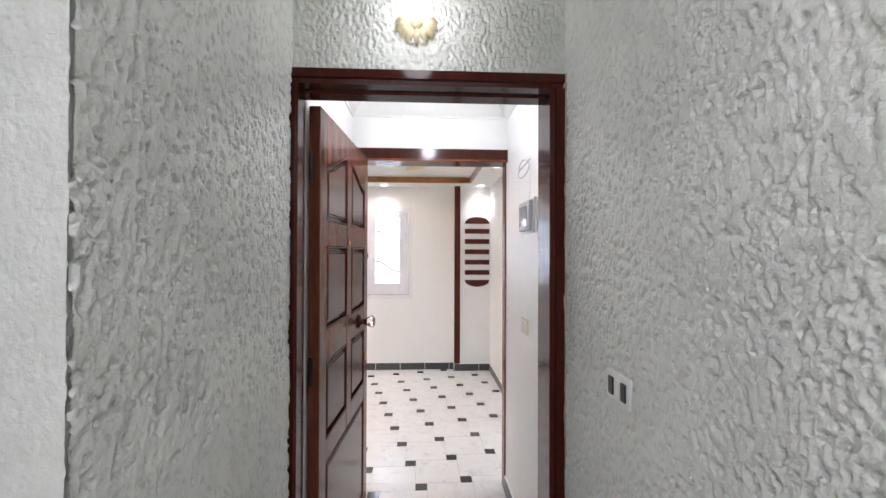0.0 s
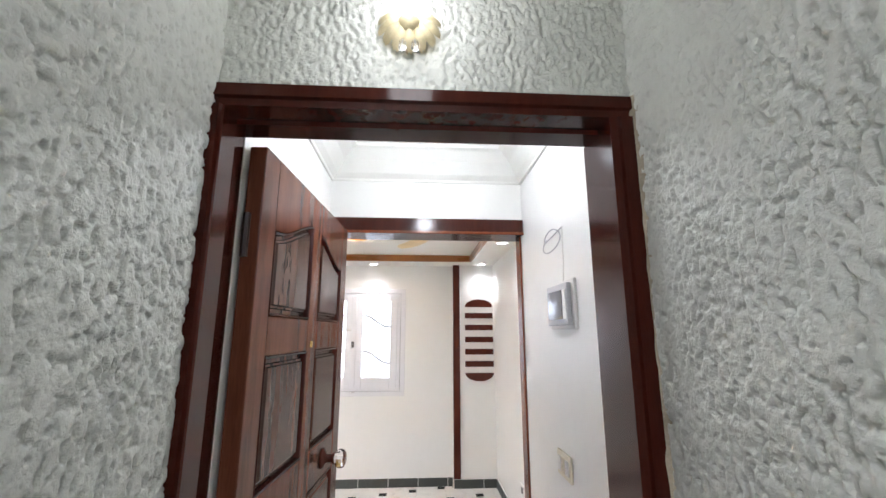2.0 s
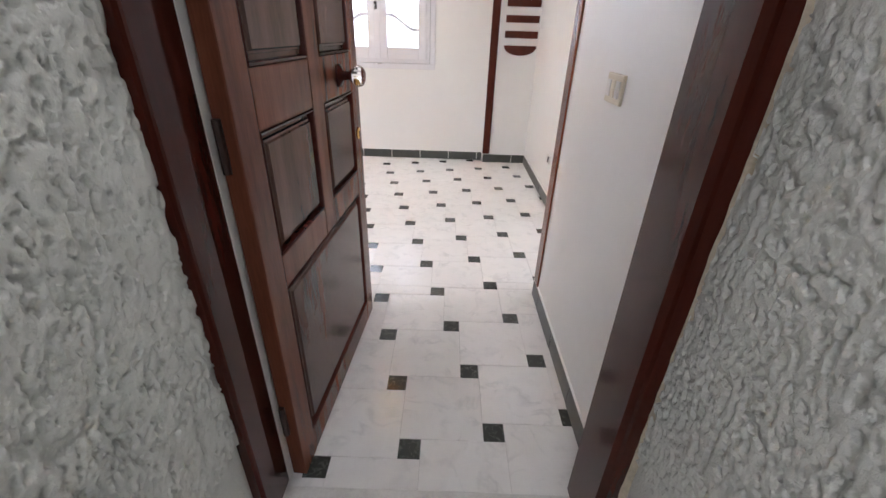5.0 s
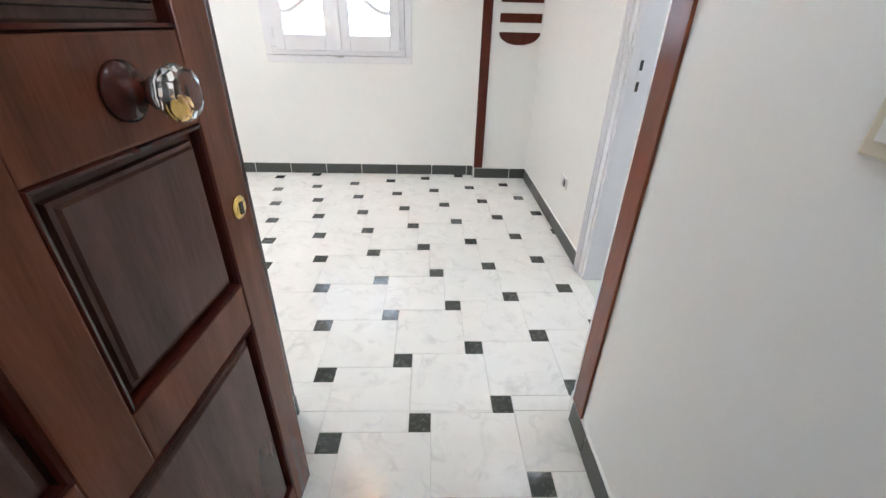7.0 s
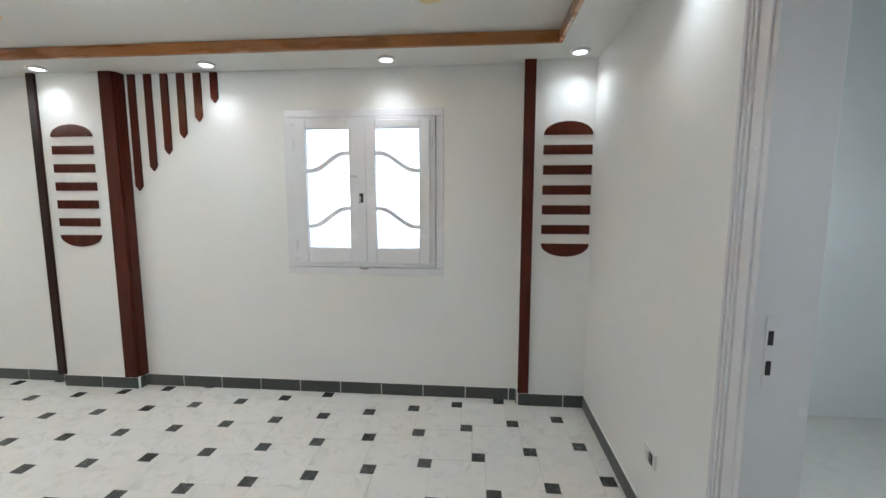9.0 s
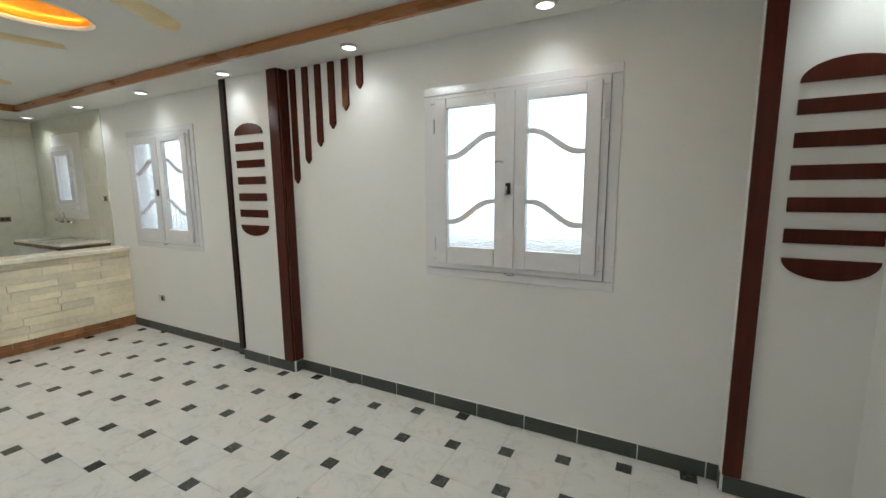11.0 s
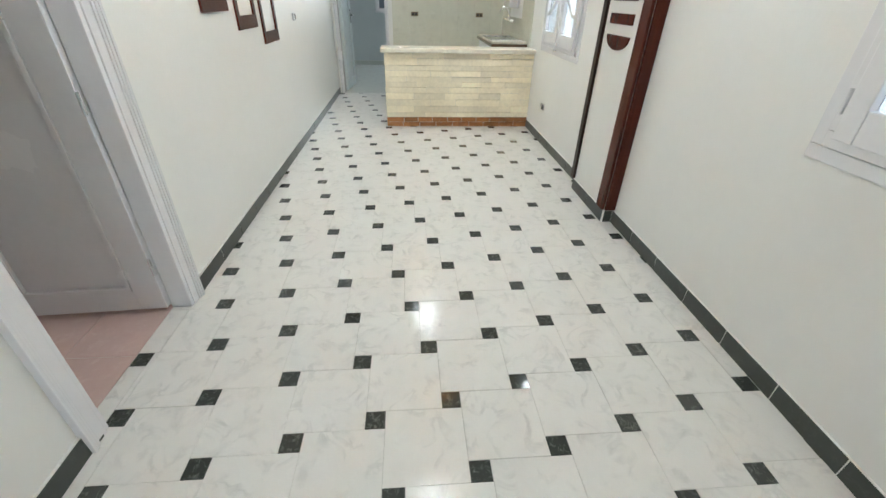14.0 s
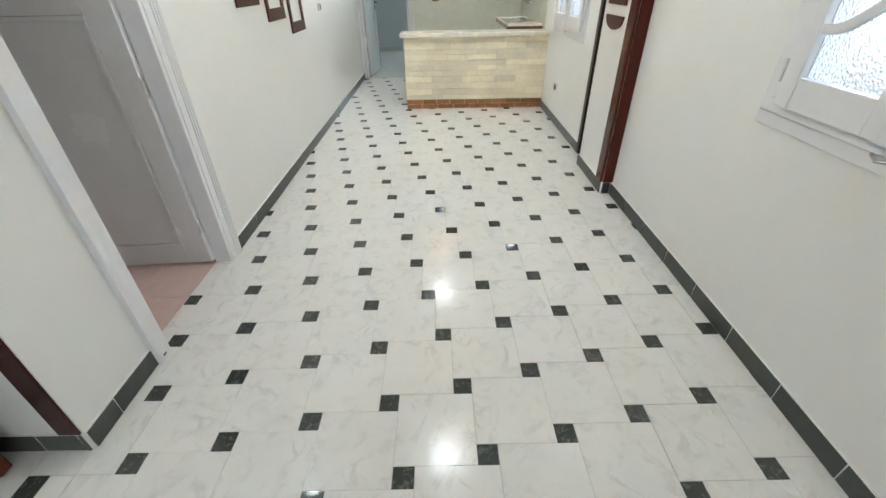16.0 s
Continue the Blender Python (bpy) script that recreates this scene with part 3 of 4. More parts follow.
def window(name, w, label):
    x0, x1, z0, z1 = w
    win = thing(name, label, "window", kind="structure")
    y = N
    def frame_of(nm, a0, a1, b0, b1, t, ya, yb, parent, r=0.004, bottom=None):
        bot = bottom or t
        part(nm, box(a0, a0 + t, ya, yb, b0 + bot, b1 - t, r), M_WHITEWOOD, parent)
        part(nm, box(a1 - t, a1, ya, yb, b0 + bot, b1 - t, r), M_WHITEWOOD, parent)
        part(nm, box(a0, a1, ya, yb, b1 - t + 0.0005, b1, r), M_WHITEWOOD, parent)
        part(nm, box(a0, a1, ya, yb, b0, b0 + bot - 0.0005, r), M_WHITEWOOD, parent)
    frame_of("architrave", x0, x1, z0, z1, 0.052, y - 0.009, y + 0.03, win)
    frame_of("frame", x0 + 0.055, x1 - 0.055, z0 + 0.055, z1 - 0.055, 0.046, y - 0.021, y + 0.10, win, bottom=0.055)
    part("window_sill", box(x0 + 0.05, x1 - 0.05, y + 0.1, y + 0.26, z0 + 0.02, z0 + 0.05, 0.004), M_PALE, win)
    xm = (x0 + x1) / 2
    for side in (0, 1):
        a0, a1 = (x0 + 0.092, xm - 0.016) if side == 0 else (xm + 0.022, x1 - 0.092)
        b0, b1 = z0 + 0.088, z1 - 0.078
        sash = part("sash", box(a0, a0 + 0.076, y - 0.038, y + 0.005, b0, b1, 0.005), M_WHITEWOOD, win)
        part("stile", box(a1 - 0.076, a1, y - 0.038, y + 0.005, b0, b1, 0.005), M_WHITEWOOD, sash)
        part("rail", box(a0 + 0.0765, a1 - 0.0765, y - 0.037, y + 0.004, b1 - 0.06, b1, 0.005), M_WHITEWOOD, sash)
        part("rail", box(a0 + 0.0765, a1 - 0.0765, y - 0.037, y + 0.004, b0, b0 + 0.11, 0.005), M_WHITEWOOD, sash)
        g0, g1, h0, h1 = a0 + 0.076, a1 - 0.076, b0 + 0.11, b1 - 0.06
        H = h1 - h0
        for fi, fo in ((0.80, 0.655), (0.335, 0.185)):
            part("glazing_bar", s_bar(g0 + 0.0005, g1 - 0.0005, h0 + fi * H, h0 + fo * H, side == 1, y - 0.034, y - 0.012), M_WHITEWOOD, sash)
        pane = part("pane", box(g0, g1, y - 0.011, y - 0.006, h0, h1), M_FROST, sash, "frosted glass pane")
        pane.visible_shadow = False
        for hz in (b0 + 0.12, b1 - 0.16):
            hx = a0 - 0.012 if side == 0 else a1 + 0.012
            part("hinge", tube([(hx, y - 0.034, hz - 0.04), (hx, y - 0.034, hz + 0.04)], 0.007), M_WHITEWOOD, sash)
    part("astragal", box(xm - 0.026, xm + 0.030, y - 0.049, y - 0.0385, z0 + 0.09, z1 - 0.08, 0.004), M_WHITEWOOD, win)
    zc = z0 + 0.47 * (z1 - z0)
    latch = part("latch", box(xm - 0.016, xm + 0.012, y - 0.061, y - 0.0495, zc - 0.03, zc + 0.035, 0.004), M_BLACK, win, "dark metal latch")
    part("lever", tube([(xm - 0.003, y - 0.055, zc + 0.01), (xm - 0.003, y - 0.077, zc + 0.012), (xm - 0.008, y - 0.08, zc - 0.035)], 0.007), M_CHROME, latch)
    part("hook", tube([(xm - 0.09, y - 0.05, zc + 0.15), (xm - 0.06, y - 0.058, zc + 0.158), (xm - 0.03, y - 0.062, zc + 0.15)], 0.005), M_CHROME, win)
    part("bolt", tube([(xm - 0.03, y - 0.03, z0 + 0.055), (xm, y - 0.042, z0 + 0.045), (xm + 0.035, y - 0.03, z0 + 0.05)], 0.006), M_CHROME, win)
    return win


window("window_1", WIN1, "white wooden casement window with frosted panes and wavy bars")
window("window_2", WIN2, "white wooden casement window with frosted panes beside the bar")

# small kitchen window
kw = thing("window_3", "small white kitchen window with one frosted pane", "window", kind="structure")
a0, a1, b0, b1 = WIN3
for q in ((a0, a0 + 0.06, b0 + 0.06, b1 - 0.06), (a1 - 0.06, a1, b0 + 0.06, b1 - 0.06), (a0, a1, b1 - 0.0595, b1), (a0, a1, b0, b0 + 0.0595)):
    part("frame", box(q[0], q[1], N - 0.03, N + 0.06, q[2], q[3], 0.004), M_WHITEWOOD, kw)
for q in ((a0 + 0.0605, a0 + 0.11, b0 + 0.0605, b1 - 0.0605), (a1 - 0.11, a1 - 0.0605, b0 + 0.0605, b1 - 0.0605), (a0 + 0.1105, a1 - 0.1105, b1 - 0.11, b1 - 0.0605), (a0 + 0.1105, a1 - 0.1105, b0 + 0.0605, b0 + 0.11)):
    part("sash", box(q[0], q[1], N - 0.02, N + 0.02, q[2], q[3], 0.003), M_WHITEWOOD, kw)
part("pane", box(a0 + 0.11, a1 - 0.11, N + 0.003, N + 0.008, b0 + 0.11, b1 - 0.11), M_FROST, kw).visible_shadow = False

# sliding window in the far room
fw = thing("window_4", "white sliding window with dark glass, half open", "window", kind="structure")
fy0, fy1, fz0, fz1 = 3.30, 4.35, 1.05, 2.0
for q in ((fy0, fy0 + 0.05, fz0 + 0.05, fz1 - 0.05), (fy1 - 0.05, fy1, fz0 + 0.05, fz1 - 0.05), (fy0, fy1, fz1 - 0.0495, fz1), (fy0, fy1, fz0, fz0 + 0.0495)):
    part("frame", box(R2 - 0.06, R2 + 0.03, q[0], q[1], q[2], q[3], 0.004), M_WHITEWOOD, fw)
for c, d, g in ((fy0 + 0.051, 3.66, M_SCREEN),):
    for q in ((c, c + 0.035, fz0 + 0.0855, fz1 - 0.0855), (d - 0.035, d, fz0 + 0.0855, fz1 - 0.0855), (c, d, fz1 - 0.085, fz1 - 0.0505), (c, d, fz0 + 0.0505, fz0 + 0.085)):
        part("sash", box(R2 - 0.01, R2 + 0.02, q[0], q[1], q[2], q[3], 0.003), M_WHITEWOOD, fw)
    part("pane", box(R2 + 0.002, R2 + 0.007, c + 0.035, d - 0.035, fz0 + 0.085, fz1 - 0.085), mat("tinted_glass", (0.10, 0.13, 0.17), 0.12), fw, "dark tinted glass pane")
for k in range(5):
    part("grille_bar", tube([(R2 - 0.12, 3.72 + k * 0.14, fz0), (R2 - 0.12, 3.72 + k * 0.14, fz1)], 0.007, 6), M_WHITEWOOD, fw)
for z in (1.25, 1.5, 1.72):
    part("grille_bar", tube([(R2 - 0.12, 3.6, z), (R2 - 0.12, fy1, z)], 0.007, 6), M_WHITEWOOD, fw)

# ---- entrance door ----
d1 = thing("door_1", "glossy dark mahogany entrance door frame", "door frame", kind="structure")
DO0, DO1, DOZ = -0.503, 0.449, 2.133
DI0, DI1, DIZ = -0.465, 0.397, 2.083
def jamb_profile(sign, x_out, x_in, reb):
    """Plan outline of one jamb: proud architrave, a stepped bead, then the rebate."""
    s = sign
    return [(x_out, AY - 0.016), (x_out + s * 0.030, AY - 0.018), (x_out + s * 0.034, AY - 0.010), (x_in, AY - 0.008), (x_in, AY + 0.055), (x_in - s * 0.004, AY + 0.06), (x_in - s * reb, AY + 0.062), (x_in - s * reb, 1.725), (x_out, 1.725)]
part("jamb", prism(jamb_profile(1, DO0, DI0, 0.021), "z", 0.0, DIZ), M_RED, d1)
part("jamb", prism(jamb_profile(-1, DO1, DI1, 0.006), "z", 0.0, DIZ), M_RED, d1)
part("head", prism([(AY - 0.016, DOZ), (AY - 0.018, DOZ - 0.030), (AY - 0.010, DOZ - 0.034), (AY - 0.008, DIZ + 0.0005), (AY + 0.055, DIZ + 0.0005), (AY + 0.062, DIZ - 0.008), (1.700, DIZ - 0.008), (1.702, DIZ + 0.015), (1.725, DIZ + 0.015), (1.725, DOZ)], "x", DO0, DO1), M_RED, d1)

joint = bmesh.new()
n_, ring = 90, []
for k in range(n_ + 1):
    z = 2.135 * k / n_
    ring.append([joint.verts.new((x + 0.004 * noise.noise(Vector((z * 25, x * 40, 2.0))), y + 0.004 * noise.noise(Vector((z * 30, x * 50, 7.0))), z)) for x, y in ((DO1 - 0.006, AY + 0.003), (DO1 - 0.003, AY - 0.014), (AR - 0.002, AY - 0.022), (AR + 0.003, AY - 0.03))])
for p, q in zip(ring, ring[1:]):
    for i in range(3):
        joint.faces.new((p[i], p[i + 1], q[i + 1], q[i]))
setting("plaster_joint", joint, M_PLASTER, "raw sandy plaster joint beside the door frame", "plaster", True)

leaf_m = pose(-0.476, 1.735, 0.012, 0, 0, 90 - 3.8)
leaf = thing("entrance_door", "dark walnut-stained panelled door standing wide open", "door", leaf_m)
LW, LH, LT = 0.895, 2.055, 0.045


def leaf_part(name, bm, material, parent=None, label="", smooth=False):
    """A part of the leaf: x along its width, y through it (the outer face at -LT), z up."""
    ob = new(name, to_mesh(name, bm, material, smooth))
    ob.parent = parent or leaf
    if label:
        tagged(ob, label)
    return ob


leaf_part("core", box(0.004, LW - 0.004, -0.027, -0.014, 0.004, LH - 0.004), M_DOOR)
cols = ((0.090, 0.412), (0.500, 0.803))
rows = ((0.655, 0.655), (0.75, 1.06), (1.19, 1.525), (1.625, 1.90))
for x0, x1, z0 in ((0.0, 0.090, 0), (0.412, 0.500, 0.656), (0.803, LW, 0)):
    leaf_part("stile", box(x0, x1, -LT, 0, z0, LH, 0.004), M_DOOR)
leaf_part("rail", box(0.0905, 0.8025, -LT + 0.001, -0.001, 0, 0.10, 0.004), M_DOOR)
WIDE = (0.090, 0.803, 0.10, 0.655)


def arch(x, z):
    """Lift of the upper rail's curved lower edge towards the middle of the leaf."""
    u = abs(x - LW / 2) / (LW / 2 - 0.085)
    return z + 0.095 * (math.cos(min(1, u) * math.pi) + 1) / 2


for c0, c1 in cols:
    edges = [0.0] + [v for r in rows for v in r] + [None]
    for k in range(2, 8, 2):
        leaf_part("rail", box(c0 + 0.0005, c1 - 0.0005, -LT + 0.001, -0.001, edges[k], edges[k + 1], 0.004), M_DOOR)
    xs8 = [c0 + 0.0005 + (c1 - c0 - 0.001) * i / 10 for i in range(11)]
    leaf_part("rail", prism([(x, arch(x, 1.855)) for x in xs8] + [(xs8[-1], LH), (xs8[0], LH)], "y", -LT + 0.001, -0.001), M_DOOR)


def raised_panel(c0, c1, z0, z1, arched):
    """A bead, a sunk margin and a raised field."""
    def outline(inset):
        a, b = c0 + inset, c1 - inset
        if not arched:
            return [(a, z0 + inset), (b, z0 + inset), (b, z1 - inset), (a, z1 - inset)]
        xs = [b + (a - b) * i / 10 for i in range(11)]
        return [(a, z0 + inset), (b, z0 + inset)] + [(x, arch(x, 1.855) - inset) for x in xs]
    def rings(steps, cap):
        bm = bmesh.new()
        loops = [[bm.verts.new((x, y, z)) for x, z in outline(i)] for i, y in steps]
        for a, b in zip(loops, loops[1:]):
            for k in range(len(a)):
                j = (k + 1) % len(a)
                bm.faces.new((a[k], a[j], b[j], b[k]))
        if cap:
            bm.faces.new(loops[-1])
        return bm
    field = leaf_part("panel", rings(((0.011, -0.0275), (0.022, -0.0275), (0.024, -0.035), (0.030, -0.036), (0.033, -LT + 0.003)), True), M_PANEL)
    leaf_part("moulding", rings(((0.0005, -LT + 0.004), (0.003, -LT - 0.001), (0.008, -LT + 0.001), (0.010, -LT + 0.008), (0.0115, -0.0275)), False), M_RED, field, "dark red bead round the panel")


raised_panel(*WIDE, False)
for c0, c1 in cols:
    for r, (z0, z1) in enumerate(rows[1:]):
        raised_panel(c0, c1, z0, z1, r == 2)
kx, kz = 0.665, 1.125
kn = leaf_part("knob", lathe([(0.036, 0.0), (0.036, 0.006), (0.030, 0.010), (0.016, 0.016), (0.013, 0.035), (0.020, 0.042), (0.022, 0.048)], pose(kx, -LT, kz, 90, 0, 0)), M_RED, None, "turned dark wood knob stem", True)
leaf_part("crystal", lathe([(0.014, 0.046), (0.026, 0.052), (0.033, 0.064), (0.034, 0.072), (0.029, 0.082), (0.018, 0.088), (0.004, 0.089)], pose(kx, -LT, kz, 90, 0, 0), 12), M_CRYSTAL, kn, "clear cut crystal knob head with a gold heart")
leaf_part("gold_heart", lathe([(0.003, 0.056), (0.010, 0.059), (0.012, 0.063), (0.006, 0.067), (0.002, 0.068)], pose(kx, -LT, kz - 0.014, 90, 0, 0), 8), M_BRASS, kn)
lockp = leaf_part("lock_plate", box(LW + 0.0, LW + 0.003, -0.036, -0.010, 0.845, 0.935, 0.001), M_BRASS, None, "brass lock plate on the door edge")
leaf_part("keyhole", box(LW + 0.003, LW + 0.0045, -0.027, -0.019, 0.875, 0.905), M_BLACK, lockp)
esc = leaf_part("key_escutcheon", lathe([(0.022, 0), (0.022, 0.004), (0.012, 0.006)], pose(LW - 0.045, -LT, 0.895, 90, 0, 0)), M_BRASS, None, "brass key escutcheon", True)
leaf_part("keyhole", box(LW - 0.050, LW - 0.040, -LT - 0.008, -LT - 0.0055, 0.882, 0.905), M_BLACK, esc)
for hz in (0.25, 1.05, 1.82):
    leaf_part("hinge", tube([(-0.006, -0.012, hz - 0.055), (-0.006, -0.012, hz + 0.055)], 0.009), M_DARK)
leaf_part("peephole", lathe([(0.011, 0), (0.011, 0.004), (0.006, 0.005)], pose(LW / 2, -LT, 1.545, 90, 0, 0), 14), M_BRASS, None, "small brass peephole", True)

# ---- wooden lining of the opening to the long room ----
op = thing("opening_lining", "glossy mahogany lining of the lobby opening", "door frame", kind="structure")
LY0, LY1 = 2.755, 2.860
# left jamb coloured as in shade, right jamb as lit by the window
part("jamb", box(CL, CL + 0.009, 2.783, LY1, 0.09, 2.078, 0.002), M_LINING_SHADE, op)
part("jamb", box(CR - 0.009, CR, LY0, 2.838, 0.09, 2.078, 0.002), M_LINING_LIT, op)
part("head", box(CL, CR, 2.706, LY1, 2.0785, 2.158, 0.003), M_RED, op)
# lit tone along the head's lower edge
part("head_bead", box(CL, CR, 2.700, 2.7055, 2.0785, 2.092, 0.002), M_LINING_LIT, op)

# ---- white room doors ----
def casing(name, axis, at, a0, a1, z1, out, label, depth=0.16, k_w=1.0):
    """Stepped white casing on a wall face at 'at', on the side 'out' of it, with the lining of the opening."""
    c = thing(name, label, "door frame", kind="structure")
    w = 0.085
    def member(k, r0, r1):
        lo, hi = sorted((at - out * 0.002, at + out * k))
        for s0, s1 in ((a0 - r1, a0 - r0), (a1 + r0, a1 + r1)):
            part("casing", box(*( (s0, s1, lo, hi) if axis == "x" else (lo, hi, s0, s1)), 0.0, z1 + r0 - 0.0005, 0.003), M_WHITEWOOD, c)
        part("casing", box(*((a0 - r1, a1 + r1, lo, hi) if axis == "x" else (lo, hi, a0 - r1, a1 + r1)), z1 + r0, z1 + r1, 0.003), M_WHITEWOOD, c)
    for dp, r0, r1 in ((0.012, 0.0, 0.045), (0.018, 0.0455, 0.058), (0.023, 0.0585, 0.072), (0.028, 0.0725, w)):
        member(dp, r0 * k_w, r1 * k_w)
    lo, hi = sorted((at + out * 0.004, at - out * depth))
    for s0, s1 in ((a0 - 0.02, a0 + 0.022), (a1 - 0.022, a1 + 0.02)):
        part("lining", box(*((s0, s1, lo, hi) if axis == "x" else (lo, hi, s0, s1)), 0.0, z1 - 0.0225, 0.002), M_WHITEWOOD, c)
    part("lining", box(*((a0 - 0.02, a1 + 0.02, lo, hi) if axis == "x" else (lo, hi, a0 - 0.02, a1 + 0.02)), z1 - 0.022, z1 + 0.02, 0.002), M_WHITEWOOD, c)
    return c


casing("door_2", "x", S, -1.70, -0.96, 2.05, 1, "white stepped casing of the bedroom door", 0.092)
c3 = casing("door_3", "y", E, 2.95, 3.75, 2.06, -1, "white casing of the side room doorway")
sp = part("strike_plate", box(E + 0.03, E + 0.055, 3.7245, 3.7275, 0.94, 1.14, 0.001), M_WHITEWOOD, c3, "strike plate with two dark slots")
for z in (0.99, 1.075):
    part("slot", box(E + 0.036, E + 0.049, 3.7225, 3.7255, z - 0.018, z + 0.022), M_BLACK, sp)
casing("door_4", "y", W, 2.93, 3.68, 2.02, 1, "white casing of the far doorway", 0.16, 0.35)


def white_leaf(name, m, width, label, handle=True, paint=None):
    d = thing(name, label, "door", m)
    H, T = 2.02, 0.04
    def p(nm, bm, mt, parent=None):
        ob = new(nm, to_mesh(nm, bm, mt))
        ob.parent = parent or d
        return ob
    p("core", box(0.002, width - 0.002, -0.026, -0.014, 0.002, H - 0.002), (paint or M_WHITEWOOD))
    st, rl = 0.125, ((0.0, 0.115), (1.30, 1.415), (H - 0.12, H))
    for x0, x1 in ((0, st), (width - st, width)):
        p("stile", box(x0, x1, -T, 0, 0, H, 0.003), (paint or M_WHITEWOOD))
    for z0, z1 in rl:
        p("rail", box(st + 0.0005, width - st - 0.0005, -T + 0.001, -0.001, z0, z1, 0.003), (paint or M_WHITEWOOD))
    for z0, z1 in ((0.115, 1.30), (1.415, H - 0.12)):
        for ya, yb in ((-0.046, -0.0265), (-0.0135, 0.006)):
            for q in ((st + 0.001, width - st - 0.001, z0 + 0.001, z0 + 0.022), (st + 0.001, width - st - 0.001, z1 - 0.022, z1 - 0.001), (st + 0.001, st + 0.022, z0 + 0.0225, z1 - 0.0225), (width - st - 0.022, width - st - 0.001, z0 + 0.0225, z1 - 0.0225)):
                p("bead", box(q[0], q[1], ya, yb, q[2], q[3], 0.003), (paint or M_WHITEWOOD))
    if name == "bedroom_door":
        p("upper_pane", box(st + 0.0005, width - st - 0.0005, -0.0035, -0.001, 1.417, H - 0.122), mat("brown_glazing", (0.20, 0.115, 0.075), 0.15))
    if handle:
        for s in (-1, 1):
            y = -T if s < 0 else 0.0
            pl = p("handle_plate", box(width - 0.075, width - 0.035, y, y + s * 0.006, 0.95, 1.15, 0.002), M_BLACK)
            p("handle", tube([(width - 0.055, y, 1.07), (width - 0.055, y + s * 0.045, 1.07), (width - 0.075, y + s * 0.05, 1.07), (width - 0.16, y + s * 0.05, 1.065)], 0.009), M_BLACK, pl)
    for hz in (0.25, 1.0, 1.78):
        p("hinge", tube([(-0.006, 0.004, hz - 0.045), (-0.006, 0.004, hz + 0.045)], 0.007), M_CHROME)
    return d


white_leaf("bedroom_door", pose(-1.650, 2.768, 0.018, 0, 0, -86.8), 0.735, "white panelled bedroom door standing open", False)
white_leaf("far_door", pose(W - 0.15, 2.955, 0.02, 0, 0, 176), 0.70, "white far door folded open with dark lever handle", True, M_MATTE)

# ---- ceiling lamps ----
def downlight(x, y, z, m=None):
    d = thing("downlight", "small round white recessed downlight, lit", "downlight", group="ceiling downlights", at=(x, y, z))
    for nm, bm, mt in (("ring", lathe([(0.058, 0.0), (0.060, -0.006), (0.052, -0.014), (0.044, -0.014), (0.042, -0.004)], Matrix.Identity(4), 28), M_PLASTIC),
                       ("lens", lathe([(0.001, -0.012), (0.041, -0.012), (0.0415, -0.004)], Matrix.Identity(4), 28), M_LAMP)):
        ob = new(nm, to_mesh(nm, bm, mt, True))
        ob.parent = d
    return d


SPOTS = [(0.68, 5.26), (-0.53, 5.30), (-1.76, 5.30), (-2.98, 5.28), (-4.18, 5.30), (-5.40, 5.30), (-6.68, 5.30),
         (-6.69, 4.18), (-6.68, 2.99), (-5.22, 2.99), (-3.98, 2.99), (-2.75, 2.99), (-1.5, 2.99), (0.68, 4.12), (0.68, 3.0)]
first = downlight(*SPOTS[0], SOFFIT)
for x, y in SPOTS[1:]:
    copy_thing(first, Matrix.Translation((x, y, SOFFIT)))
for x, y in SPOTS:
    li = new("downlight_beam", bpy.data.lights.new("downlight_beam", "SPOT"))
    li.data.energy, li.data.spot_size, li.data.spot_blend, li.data.shadow_soft_size, li.data.color = 8.0 if x < -5 else 5.2, radians(135), 1.0, 0.05, (0.95, 0.99, 1.0)
    li.matrix_world = look((x, y, SOFFIT - 0.03), (x, y + 0.0001, 0))


def led_panel(x, y):
    d = thing("led_panel", "round flush white LED ceiling lamp, lit", "ceiling lamp", group="round ceiling lamps", at=(x, y, CEIL))
    for nm, bm, mt in (("rim", lathe([(0.150, 0.0), (0.152, -0.012), (0.140, -0.016), (0.136, -0.010)], Matrix.Identity(4), 40), M_PLASTIC), ("diffuser", lathe([(0.001, -0.013), (0.134, -0.012), (0.135, -0.006)], Matrix.Identity(4), 40), M_LAMP)):
        ob = new(nm, to_mesh(nm, bm, mt, True))
        ob.parent = d
    li = new("led_light", bpy.data.lights.new("led_light", "AREA"))
    li.data.shape, li.data.size, li.data.energy, li.data.color = "DISK", 0.27, 8.5, (0.98, 1.0, 0.98)
    li.matrix_world = look((x, y, CEIL - 0.02), (x, y + 0.0001, 0))
    rim = new("led_rim_light", bpy.data.lights.new("led_rim_light", "POINT"))
    rim.data.energy, rim.data.shadow_soft_size, rim.data.color = 2.0, 0.12, (0.98, 1.0, 0.98)
    rim.location = (x, y, CEIL - 0.12)
    return d


for x, y in LEDS:
    led_panel(x, y)


